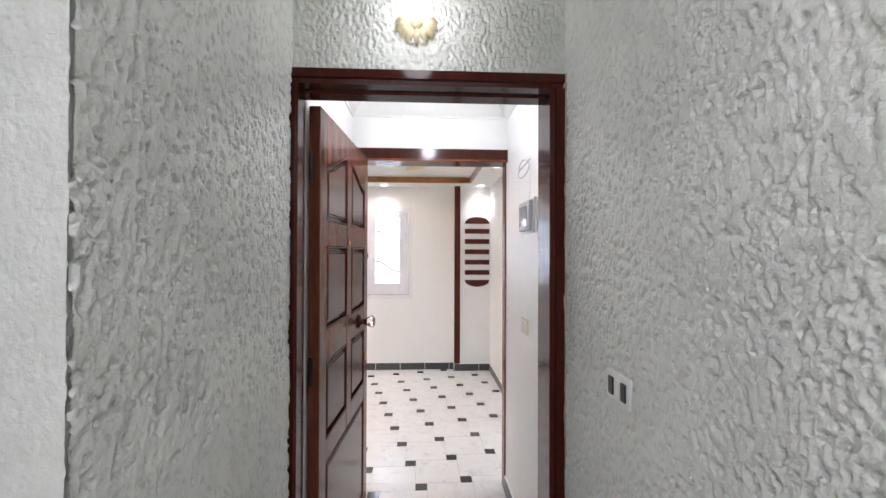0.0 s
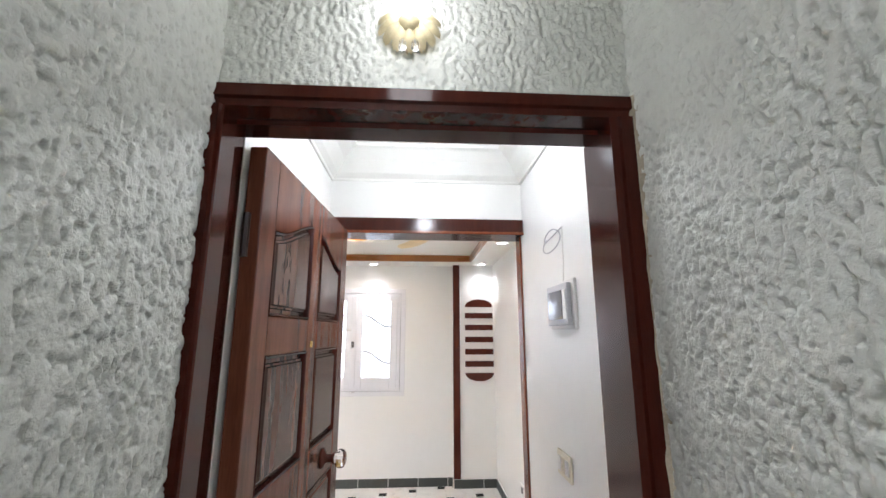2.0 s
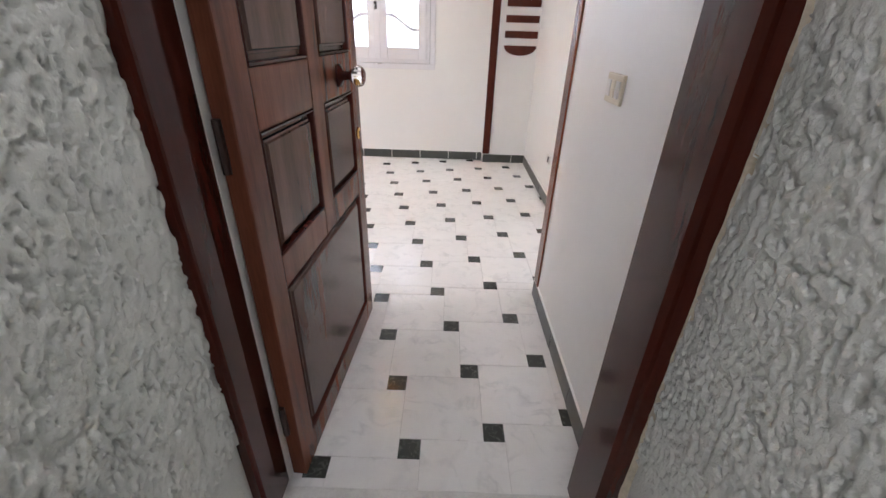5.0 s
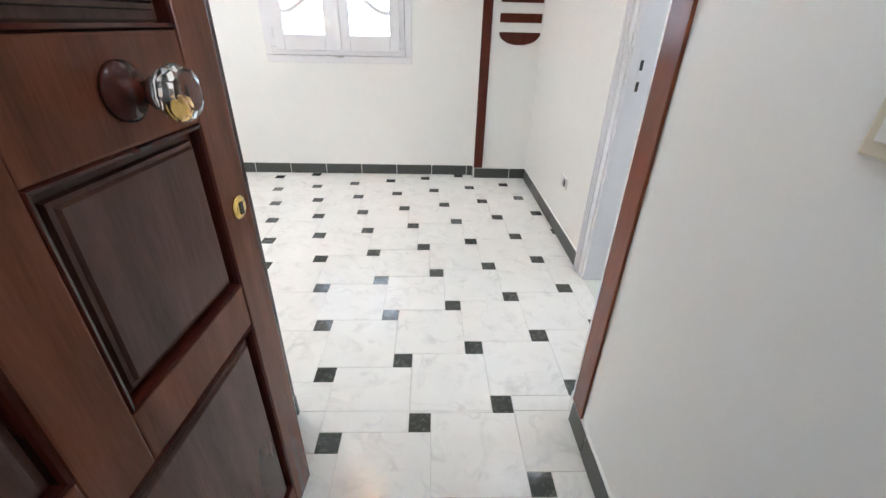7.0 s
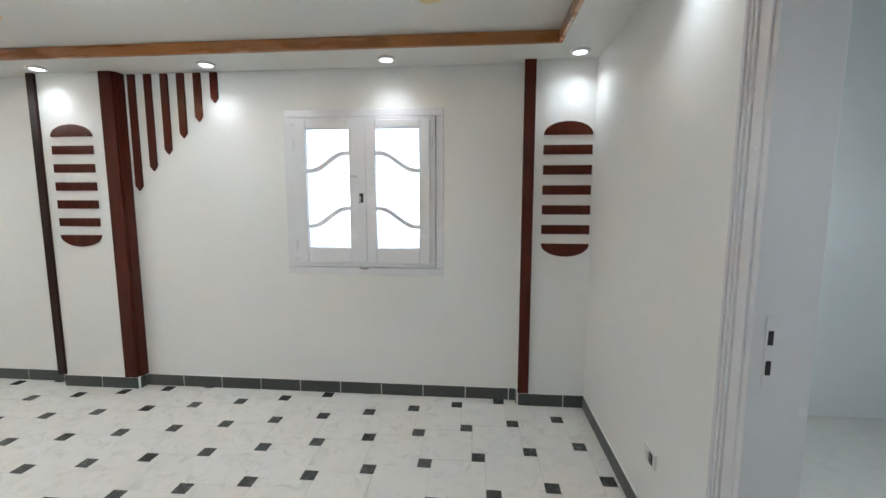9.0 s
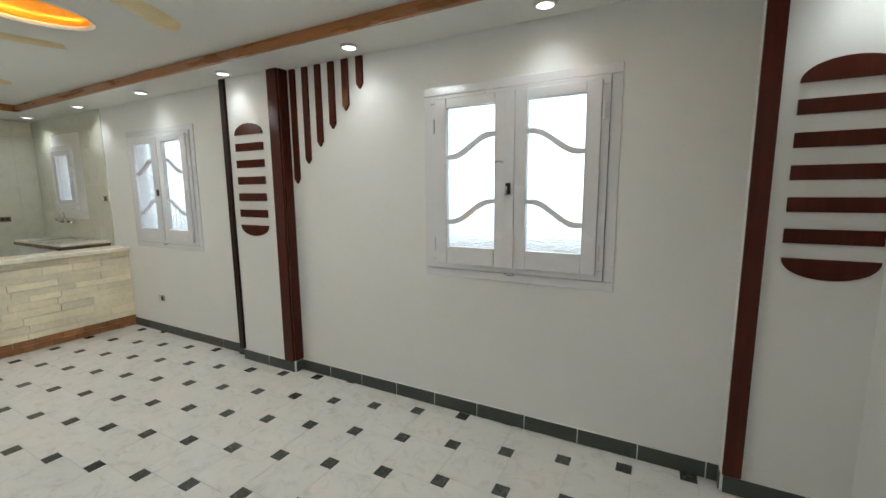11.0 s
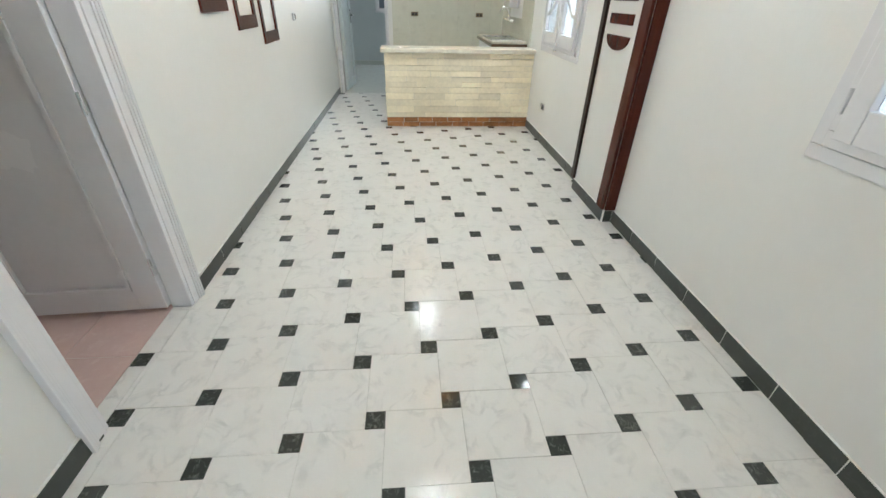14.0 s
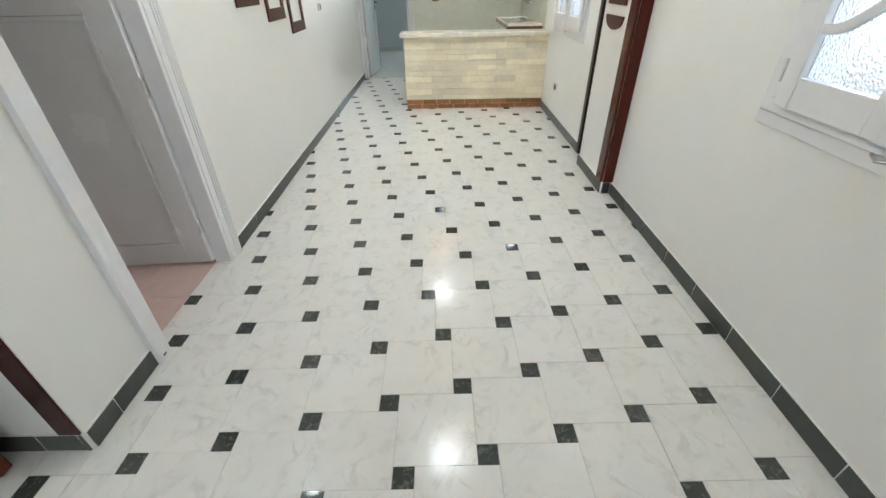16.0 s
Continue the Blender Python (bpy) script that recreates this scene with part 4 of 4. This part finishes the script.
def gilt_oval(x, y):
    """Gilt dome behind an oval opening, with a warm bulb hidden in it."""
    d = thing("gilt_oval_recess", "gilded oval ceiling recess with a warm bulb", "ceiling recess", group="gilt ceiling ovals", at=(x, y, CEIL))
    bm = bmesh.new()
    n, rings = 40, []
    for r, h in ((1.0, 0.010), (1.12, 0.03), (1.10, 0.07), (0.9, 0.12), (0.5, 0.155), (0.05, 0.165)):
        rings.append([bm.verts.new((OA * r * math.cos(2 * math.pi * k / n), OB * r * math.sin(2 * math.pi * k / n), h)) for k in range(n)])
    for a, b in zip(rings, rings[1:]):
        for k in range(n):
            bm.faces.new((a[k], a[(k + 1) % n], b[(k + 1) % n], b[k]))
    bm.faces.new(rings[-1])
    ob = new("dome", to_mesh("dome", bm, M_GOLD, True))
    ob.parent = d
    bm = bmesh.new()
    for k in range(n):
        c, s, c2, s2 = math.cos(2 * math.pi * k / n), math.sin(2 * math.pi * k / n), math.cos(2 * math.pi * (k + 1) / n), math.sin(2 * math.pi * (k + 1) / n)
        v = [bm.verts.new((OA * f * cc, OB * f * ss, h)) for (f, h) in ((0.97, 0.004), (1.05, -0.008), (1.10, -0.001)) for cc, ss in ((c, s), (c2, s2))]
        bm.faces.new((v[0], v[1], v[3], v[2]))
        bm.faces.new((v[2], v[3], v[5], v[4]))
    ob = new("rim", to_mesh("rim", bm, M_CEIL))
    ob.parent = d
    ob = new("bulb", to_mesh("bulb", lathe([(0.012, 0.150), (0.014, 0.12), (0.024, 0.10), (0.022, 0.075), (0.004, 0.062)], pose(0.03, 0.05, 0), 14), M_WARM, True))
    ob.parent = d
    li = new("oval_light", bpy.data.lights.new("oval_light", "POINT"))
    li.data.energy, li.data.color, li.data.shadow_soft_size = 3.0, (1.0, 0.66, 0.28), 0.03
    li.location = (x, y, CEIL + 0.04)
    return d


for x, y in OVALS:
    gilt_oval(x, y)


def gilt_arc(cx, cy, r0, a0, a1, w):
    """A soft gilt crescent in relief on the ceiling field."""
    d = thing("gilt_crescent", "soft gold crescent moulded on the ceiling", "ceiling ornament", group="gilt ceiling crescents", at=(cx, cy, CEIL))
    bm = bmesh.new()
    n, rows = 30, []
    for k in range(n + 1):
        u = k / n
        a = radians(a0 + (a1 - a0) * u)
        ww = w * min(1.0, 0.12 + 1.5 * u, 0.55 + (1 - u) * 9)
        rows.append([bm.verts.new(((r0 + f * ww) * math.cos(a), (r0 + f * ww) * 1.15 * math.sin(a), h)) for f, h in ((-0.5, 0.0), (-0.35, -0.008), (0.2, -0.012), (0.5, 0.0))])
    for p, q in zip(rows, rows[1:]):
        for k in range(3):
            bm.faces.new((p[k], p[k + 1], q[k + 1], q[k]))
    ob = new("relief", to_mesh("relief", bm, M_GOLDSOFT, True))
    ob.parent = d
    return d


for ox, oy in OVALS:
    gilt_arc(ox, oy, 0.60, -70, 50, 0.16)
    gilt_arc(ox, oy, 0.62, 252, 148, 0.16)

# ---- decor strips ----
def upright(name, x0, x1, y0, y1, z0, z1, material, label):
    d = thing(name, label, "wooden strip", at=((x0 + x1) / 2, y1, z0))
    ob = new("board", to_mesh("board", box(x0 - d.location.x, x1 - d.location.x, y0 - y1, 0, 0, z1 - z0, 0.004), material))
    ob.parent = d
    return d


upright("pilaster_board", 0.362, 0.437, PF - 0.022, PF, 0.095, SOFFIT, M_BOARD, "tall glossy mahogany board on the corner pilaster")
upright("pilaster_board", -2.628, -2.526, PF - 0.022, PF, 0.095, SOFFIT, M_BOARD, "tall glossy mahogany board on the pilaster corner")
upright("pilaster_board_return", -2.53, -2.512, PF + 0.001, N, 0.095, SOFFIT, M_BOARD, "mahogany return board on the pilaster side")
upright("pilaster_edge_strip", -3.195, -3.135, PF - 0.02, N, 0.095, SOFFIT, M_DARK, "narrow dark strip beside the pilaster")


def grille(x0, x1, y):
    """A rounded stack of wooden slats: two segments and five bars."""
    d = thing("slat_ornament", "mahogany wall ornament of bars between two arched ends", "wall ornament", group="slat ornaments on pilasters", at=((x0 + x1) / 2, y, 1.07))
    w = (x1 - x0) / 2
    def p(nm, bm):
        ob = new(nm, to_mesh(nm, bm, M_BOARD))
        ob.parent = d
    for zb, s in ((1.88 - 1.07, 1), (1.162 - 1.07, -1)):
        pts = [(w * math.cos(math.pi * k / 20), zb + s * 0.088 * math.sin(math.pi * k / 20) ** 0.9) for k in range(21)]
        p("segment", prism(pts, "y", -0.012, 0))
    for k in range(5):
        z = 1.257 + 0.132 * k - 1.07
        p("bar", box(-w, w, -0.012, 0, z - 0.031, z + 0.031, 0.002))
    return d


grille(0.497, 0.813, PF)
grille(-3.055, -2.73, PF).location.z += 0.03
for k in range(6):
    x, zt = -2.455 + 0.1265 * k, (1.52, 1.665, 1.785, 1.90, 2.015, 2.145)[k]
    d = thing("pointed_strip", "mahogany wall strip with a pointed lower end", "wall ornament", group="stepped pointed strips", at=(x, N, zt))
    h = 0.027
    ob = new("strip", to_mesh("strip", prism([(-h, 0.035), (0, 0), (h, 0.035), (h, SOFFIT - zt - 0.004), (-h, SOFFIT - zt - 0.004)], "y", -0.014, 0), M_BOARD))
    ob.parent = d
for x0, x1, z0 in ((-3.05, -2.66, 1.285), (-3.57, -3.175, 1.165), (-4.09, -3.69, 1.035)):
    d = thing("wall_frame", "tall open mahogany wall frame with a thick lower bar", "wall ornament", group="stepped wall frames", at=((x0 + x1) / 2, S, z0))
    w, top = (x1 - x0) / 2, 0.90
    for q in ((-w, w, 0, 0.085), (-w, w, top - 0.085, top), (-w, -w + 0.05, 0.0855, top - 0.0855), (w - 0.05, w, 0.0855, top - 0.0855)):
        ob = new("bar", to_mesh("bar", box(q[0], q[1], 0, 0.014, q[2], q[3], 0.002), M_BOARD))
        ob.parent = d

# ---- bar counter ----
BX0, BX1, BY0 = -5.30, -5.125, 3.745
bar = thing("bar_counter", "kitchen bar clad in cream ledgestone over a brick foot", "bar counter", at=(BX1, BY0, 0))


def bar_part(nm, bm, mt, parent=None, label=""):
    bmesh.ops.translate(bm, verts=bm.verts[:], vec=(-BX1, -BY0, 0))
    ob = new(nm, to_mesh(nm, bm, mt))
    ob.parent = parent or bar
    if label:
        tagged(ob, label)
    return ob


bar_part("core", box(BX0, BX1, BY0, N, 0, 0.835), M_GROUT)
bar_part("worktop", box(BX0 - 0.06, BX1 + 0.06, BY0 - 0.055, N, 0.836, 0.882, 0.008), M_SLAB, None, "cream stone top with rounded edge")
rnd = random.Random(5)
zc, course = 0.0, 0
while zc < 0.83:
    first_course = course < 2
    hgt = 0.056 if first_course else rnd.choice((0.058, 0.066, 0.075))
    z1 = min(0.832, zc + hgt)
    for face in (0, 1):
        s, lim = (BY0 - 0.018, N - 0.002) if face == 0 else (BX0, BX1 - 0.001)
        while s < lim:
            ln = rnd.uniform(0.17, 0.21) if first_course else rnd.uniform(0.2, 0.55)
            e = lim if lim - (s + ln) < 0.1 else s + ln
            out = rnd.uniform(0.010, 0.022)
            g = 0.0035 if first_course else 0.0015
            if face == 0:
                bm = box(BX1 + 0.0005, BX1 + out, s + g, e - g, zc + g, z1 - g)
            else:
                bm = box(s + g, e - g, BY0 - out, BY0 - 0.0005, zc + g, z1 - g)
            for v in bm.verts:
                v.co.z += rnd.uniform(-0.002, 0.002)
            bar_part("brick" if first_course else "stone", bm, M_BRICK if first_course else M_STONE)
            s = e
    zc, course = z1, course + 1

# ---- kitchen ----
counter = thing("sink_counter", "kitchen sink counter with cream top and dark granite edge", "kitchen counter", at=(-6.27, 5.25, 0))
for nm, q, mt in (("base", (-0.40, 0.80, -0.20, 0.205, 0.0, 0.868), M_WALL), ("edge", (-0.40, 0.83, -0.235, 0.21, 0.869, 0.905), M_GRANITE), ("worktop", (-0.399, 0.822, -0.228, 0.209, 0.9055, 0.926), M_SLAB)):
    ob = new(nm, to_mesh(nm, box(*q, 0.004), mt))
    ob.parent = counter
sinkt = thing("kitchen_sink", "shallow steel sink set on the cream counter", "sink", at=(-5.95, 5.23, 0.926))
for q in ((-0.32, 0.32, -0.20, -0.17), (-0.32, 0.32, 0.17, 0.20), (-0.32, -0.29, -0.1695, 0.1695), (0.29, 0.32, -0.1695, 0.1695)):
    ob = new("rim", to_mesh("rim", box(*q, 0.0, 0.016, 0.005), M_CHROME))
    ob.parent = sinkt
ob = new("basin", to_mesh("basin", box(-0.289, 0.289, -0.169, 0.169, 0.001, 0.005), M_CHROME))
ob.parent = sinkt
tap = thing("wall_tap", "chrome wall-mounted kitchen mixer tap with a swan neck", "tap", at=(-6.35, N - 0.012, 1.12))
def tap_part(nm, bm, mt):
    ob = new(nm, to_mesh(nm, bm, mt, True))
    ob.parent = tap
tap_part("body", tube([(-0.10, -0.05, 0), (0.10, -0.05, 0)], 0.018, 12), M_CHROME)
for x in (-0.09, 0.09):
    tap_part("union", tube([(x, 0, 0), (x, -0.05, 0)], 0.02, 12), M_CHROME)
    tap_part("handle", tube([(x, -0.05, 0.0), (x, -0.085, 0.01), (x * 1.5, -0.10, 0.03)], 0.013, 10), M_CHROME)
tap_part("spout", tube([(0, -0.05, 0), (0, -0.07, 0.10), (0, -0.10, 0.15), (0, -0.16, 0.155), (0, -0.20, 0.11)], 0.011, 10), M_CHROME)


# ---- switches, sockets, intercom ----
def wall_plate(name, label, category, pos, normal, w, h, material, slots):
    """A plate on a wall with inserts: (offset, width, height, material)."""
    d = thing(name, label, category, at=pos)
    yaw = {(0, -1): 0, (1, 0): 90, (0, 1): 180, (-1, 0): -90}[normal]
    d.matrix_world = pose(*pos, 0, 0, yaw)
    ob = new("plate", to_mesh("plate", box(-w / 2, w / 2, -0.010, 0, -h / 2, h / 2, 0.004), material))
    ob.parent = d
    for o, sw, sh, m2 in slots:
        ob = new("insert", to_mesh("insert", box(o - sw / 2, o + sw / 2, -0.0145, -0.0095, -sh / 2, sh / 2, 0.0015), m2))
        ob.parent = d
    return d


sock = [(-0.022, 0.03, 0.045, M_PLASTIC), (0.022, 0.03, 0.045, M_BLACK)]
wall_plate("light_switch", "white plastic switch plate with dark rocker on stucco", "light switch", (AR - 0.003, 1.165, 1.172), (-1, 0), 0.12, 0.075, M_PLASTIC, [(-0.03, 0.025, 0.045, M_BLACK), (0.005, 0.025, 0.045, M_PLASTIC), (0.035, 0.022, 0.045, M_BLACK)])
wall_plate("light_switch", "white triple switch plate in the lobby", "light switch", (CR, 2.255, 1.138), (-1, 0), 0.132, 0.085, M_CREAM, [(-0.036, 0.028, 0.048, M_PLASTIC), (0, 0.028, 0.048, M_CREAM), (0.036, 0.028, 0.048, M_PLASTIC)])
wall_plate("power_socket", "grey wall socket low beside the window", "power socket", (-4.54, N, 0.37), (0, -1), 0.10, 0.06, M_GREY, sock)
wall_plate("power_socket", "white wall socket low near the side room door", "power socket", (E, 4.295, 0.36), (-1, 0), 0.11, 0.07, M_PLASTIC, sock)
wall_plate("light_switch", "small grey switch on the white wall", "light switch", (-4.76, S, 1.185), (0, 1), 0.10, 0.065, M_GREY, sock)
for y in (4.11, 5.10):
    wall_plate("power_socket", "brown kitchen socket on wall tiles", "power socket", (W + 0.012, y, 1.15), (1, 0), 0.11, 0.06, mat("brown_plastic", (0.2, 0.15, 0.08), 0.3), [(-0.022, 0.03, 0.035, M_BLACK), (0.022, 0.03, 0.035, M_BLACK)])
wall_plate("power_socket", "brown kitchen socket on wall tiles", "power socket", (-5.45, N - 0.012, 1.40), (0, -1), 0.10, 0.06, mat("brown_plastic_b", (0.2, 0.15, 0.08), 0.3), sock)

ic = thing("intercom", "grey wall intercom panel with a shiny screen", "intercom", pose(CR, 2.180, 1.692, 0, 0, -90))
for nm, q, mt in (("backplate", (-0.125, 0.125, -0.012, 0, -0.085, 0.085), M_PLASTIC), ("body", (-0.105, 0.105, -0.030, -0.0125, -0.072, 0.072), M_GREY), ("screen", (-0.085, 0.06, -0.0325, -0.0302, -0.05, 0.05), M_SCREEN), ("keys", (0.068, 0.095, -0.0325, -0.0302, -0.05, 0.05), M_PLASTIC)):
    ob = new(nm, to_mesh(nm, box(*q, 0.0009 if nm in ("screen", "keys") else 0.004), mt))
    ob.parent = ic
wire = thing("loose_wire", "loop of thin loose wire hanging from the wall", "wire", at=(CR, 2.16, 1.95))
loop = [(0, 0, 0.03)]
for k in range(26):
    a = 0.5 + k / 25 * 6.6
    loop.append((-0.006 - 0.012 * (1 + math.sin(a * 1.3)), 0.075 + 0.068 * math.cos(a) + 0.004 * math.sin(3 * a), -0.012 + 0.036 * math.sin(a) - 0.25 * (0.075 + 0.068 * math.cos(a)) + 0.02))
ob = new("loop", to_mesh("loop", tube(loop, 0.0025, 6), M_GREY))
ob.parent = wire
ob = new("tail", to_mesh("tail", tube([(0, 0, 0.03), (-0.004, -0.005, -0.04), (-0.003, 0.0, -0.12), (-0.003, 0.01, -0.19)], 0.0022, 6), M_PLASTIC))
ob.parent = wire

# ---- landing wall lamp ----
LX, LZ = -0.066, 2.285
lamp = thing("wall_lamp", "gilt shell-shaped wall lamp with a lit white globe", "wall lamp", at=(LX, AY - 0.012, LZ))
def lamp_part(nm, bm, mt, label="", smooth=False):
    ob = new(nm, to_mesh(nm, bm, mt, smooth))
    ob.parent = lamp
    if label:
        tagged(ob, label)
for k in range(9):
    a = math.pi * (0.93 + 1.14 * k / 8)
    c, s = math.cos(a), math.sin(a)
    bm = bmesh.new()
    rows_ = []
    for r, w, h in ((0.008, 0.004, -0.034), (0.030, 0.011, -0.046), (0.052, 0.014, -0.040), (0.068, 0.011, -0.022), (0.074, 0.004, -0.010)):
        rows_.append([bm.verts.new((r * c - f * w * s, h + abs(f) * 0.010, r * s * 0.85 + f * w * c)) for f in (-1, -0.5, 0, 0.5, 1)])
    for p, q in zip(rows_, rows_[1:]):
        for i in range(4):
            bm.faces.new((p[i], p[i + 1], q[i + 1], q[i]))
    lamp_part("petal", bm, M_GILT, "", True)
lamp_part("back_plate", lathe([(0.045, 0), (0.045, 0.012), (0.03, 0.02)], pose(0, 0.008, 0, 90, 0, 0)), M_GILT, "", True)
lamp_part("cup", lathe([(0.012, -0.02), (0.022, -0.008), (0.024, 0.0)], pose(0, -0.045, -0.01)), M_GILT, "", True)
for s in (-1, 1):
    lamp_part("drop", lathe([(0.003, 0.0), (0.008, -0.008), (0.009, -0.022), (0.003, -0.028)], pose(s * 0.014, -0.04, -0.055), 10), M_CRYSTAL, "clear crystal drop")
lamp_part("globe", lathe([(0.018, -0.006), (0.034, 0.006), (0.042, 0.028), (0.042, 0.045), (0.033, 0.066), (0.018, 0.077), (0.004, 0.080)], pose(0, -0.052, 0.0), 28), M_BULB, "lit frosted globe", True)
li = new("wall_lamp_light", bpy.data.lights.new("wall_lamp_light", "POINT"))
li.data.energy, li.data.color, li.data.shadow_soft_size = 0.7, (0.95, 1.0, 0.98), 0.06
li.location = (LX, AY - 0.18, LZ - 0.03)

# ---- lobby ceiling lamp ----
dome = thing("lobby_ceiling_lamp", "small white dome lamp on the lobby ceiling, lit", "ceiling lamp", at=(0.0, 2.12, 2.50))
for nm, bm, mt in (("base", lathe([(0.085, 0.0), (0.085, -0.02), (0.07, -0.024)], Matrix.Identity(4), 28), M_PLASTIC), ("shade", lathe([(0.072, -0.022), (0.068, -0.05), (0.045, -0.075), (0.004, -0.085)], Matrix.Identity(4), 28), M_LAMP)):
    ob = new(nm, to_mesh(nm, bm, mt, True))
    ob.parent = dome
li = new("lobby_lamp_light", bpy.data.lights.new("lobby_lamp_light", "POINT"))
li.data.energy, li.data.shadow_soft_size, li.data.color = 3.5, 0.05, (0.90, 0.97, 1.0)
li.location = (0.0, 2.12, 2.28)

# ---- outside ----
setting("ground", box(-80, 80, -80, 80, -3.3, -3.2), M_GROUND, "dusty street level outside", "ground")
nb = thing("neighbour_house", "pale rendered house across the street", "house", at=(-14.2, 4, -3.2))
for nm, q, mt in (("wall", (-4, 0, -5, 6, 0, 6.2), M_OUT), ("roof", (-4.1, 0.1, -5.1, 6.1, 6.2, 6.4), M_CEIL)):
    ob = new(nm, to_mesh(nm, box(*q), mt))
    ob.parent = nb
wnd = new("window", to_mesh("window", box(-0.02, 0.04, -0.4, 0.5, 4.1, 5.1), M_WHITEWOOD))
wnd.parent = nb

low = thing("low_house", "pale rendered low house with a parapet behind the frosted windows", "house", at=(-3, 9.2, -3.2))
for nm, q, mt in (("wall", (-9, 9, 0, 2.5, 0, 3.75), M_OUT), ("parapet", (-9.05, 9.05, -0.05, 0.15, 3.75, 4.05), M_CEIL)):
    ob = new(nm, to_mesh(nm, box(*q), mt))
    ob.parent = low

setting("backdrop", box(-30, 25, 12.0, 12.1, -0.4, 14), M_BACK, "bright hazy daylight outside the frosted windows", "backdrop")
setting("backdrop_west", box(-22.1, -22, -8, 16, 1.5, 14), M_BACK, "bright hazy sky beyond the neighbour house", "backdrop")

# ---- wall tiles of the kitchen ----
def clad(name, axis, at, sign, a0, a1, z0, z1, skip=()):
    g = thing(name, "glazed cream-grey kitchen wall tiles with faint relief", "wall tiles", kind="structure")
    tw, th = 0.25, 0.20
    z = z0
    while z < z1 - 0.01:
        zt = min(z1, z + th)
        a = a0
        while a < a1 - 0.01:
            e = min(a1, a + tw)
            if not any(a > s[0] - tw + 0.02 and e < s[1] + tw - 0.02 and z > s[2] - th + 0.02 and zt < s[3] + th - 0.02 for s in skip):
                d = 0.008 + random.random() * 0.0012
                lo, hi = sorted((at, at + sign * d))
                bm = box(a + 0.0006, e - 0.0006, lo, hi, z + 0.0006, zt - 0.0006) if axis == "x" else box(lo, hi, a + 0.0006, e - 0.0006, z + 0.0006, zt - 0.0006)
                part("tile", bm, M_KTILE, g)
            a = e
        z = zt


clad("tiles_kitchen_west", "y", W, 1, 3.77, N - 0.01, 0.36, SOFFIT)
clad("tiles_kitchen_north", "x", N, -1, W + 0.01, -5.37, 0.36, SOFFIT, [(-6.66, -6.12, 1.27, 2.02)])

# ---- pink bedroom floor ----
fb = tagged(new("floor_bedroom", to_mesh("floor_bedroom", box(-3.2, -0.72, -0.05, 2.775, -0.1, -0.003), M_GROUT)), "bedroom floor bedding", "floor", kind="structure")
for i in range(8):
    for j in range(9):
        x0, y1 = -3.2 + 0.31 * i, 2.775 - 0.31 * j
        part("tile", box(x0 + 0.002, min(-0.722, x0 + 0.308), max(-0.05, y1 - 0.308), y1 - 0.002, -0.0029, 0.0), M_PINK, fb)

# ---- marble floor: 0.30 m tiles with 0.075 m insets, offset like a pinwheel ----
A, B = 0.2984, 0.0771
floor_ob = bpy.data.objects["floor"]
REGIONS = [(W, E, S, N), (CL, CR, 1.70, S), (-1.70, -0.96, 2.777, S)]


def clipped(x0, x1, y0, y1):
    out = []
    for r in REGIONS:
        q = (max(x0, r[0]), min(x1, r[1]), max(y0, r[2]), min(y1, r[3]))
        if q[1] - q[0] > 0.006 and q[3] - q[2] > 0.006:
            out.append(q)
    return out


def tile_mesh(w, d, material):
    bm = bmesh.new()
    bm_box(bm, 0.0007, w - 0.0007, 0.0007, d - 0.0007, -0.0024, 0.0)
    for v in bm.verts:
        if v.co.z > -0.001:
            v.co.x += 0.0005 if v.co.x < w / 2 else -0.0005
            v.co.y += 0.0005 if v.co.y < d / 2 else -0.0005
    return to_mesh("tile", bm, material)


whole = {"tile": tile_mesh(A, A, M_TILE), "inset_tile": tile_mesh(B, B, M_INSET)}
pieces = {"tile": [], "inset_tile": []}
for i in range(-12, 10):
    for j in range(-24, 12):
        cx, cy = -1.327 - B * i + A * j, 4.078 + A * i + B * j
        pieces["inset_tile"] += [(q, B) for q in clipped(cx - B / 2, cx + B / 2, cy - B / 2, cy + B / 2)]
        pieces["tile"] += [(q, A) for q in clipped(cx - B / 2, cx - B / 2 + A, cy + B / 2, cy + B / 2 + A)]
for nm, mt in (("tile", M_TILE), ("inset_tile", M_INSET)):
    rows_ = sorted(pieces[nm], key=lambda e: -e[0][0])
    rest = bmesh.new()
    for k, (q, full) in enumerate(rows_):
        w, d = q[1] - q[0], q[3] - q[2]
        if k < 300:
            me = whole[nm] if abs(w - full) < 1e-6 and abs(d - full) < 1e-6 else tile_mesh(w, d, mt)
            ob = new(nm, me)
            ob.location = (q[0], q[2], random.uniform(-0.0003, 0.0003))
            ob.rotation_euler = (random.gauss(0, 0.0003), random.gauss(0, 0.0003), 0)
            ob.parent = floor_ob
        else:
            bm_box(rest, q[0] + 0.001, q[1] - 0.001, q[2] + 0.001, q[3] - 0.001, -0.0024, 0.0)
    if rest.faces:
        ob = part(nm + "s_far", rest, mt, floor_ob, "marble tiles far from the door")
        tagged(ob, kind="stuff")
    else:
        rest.free()
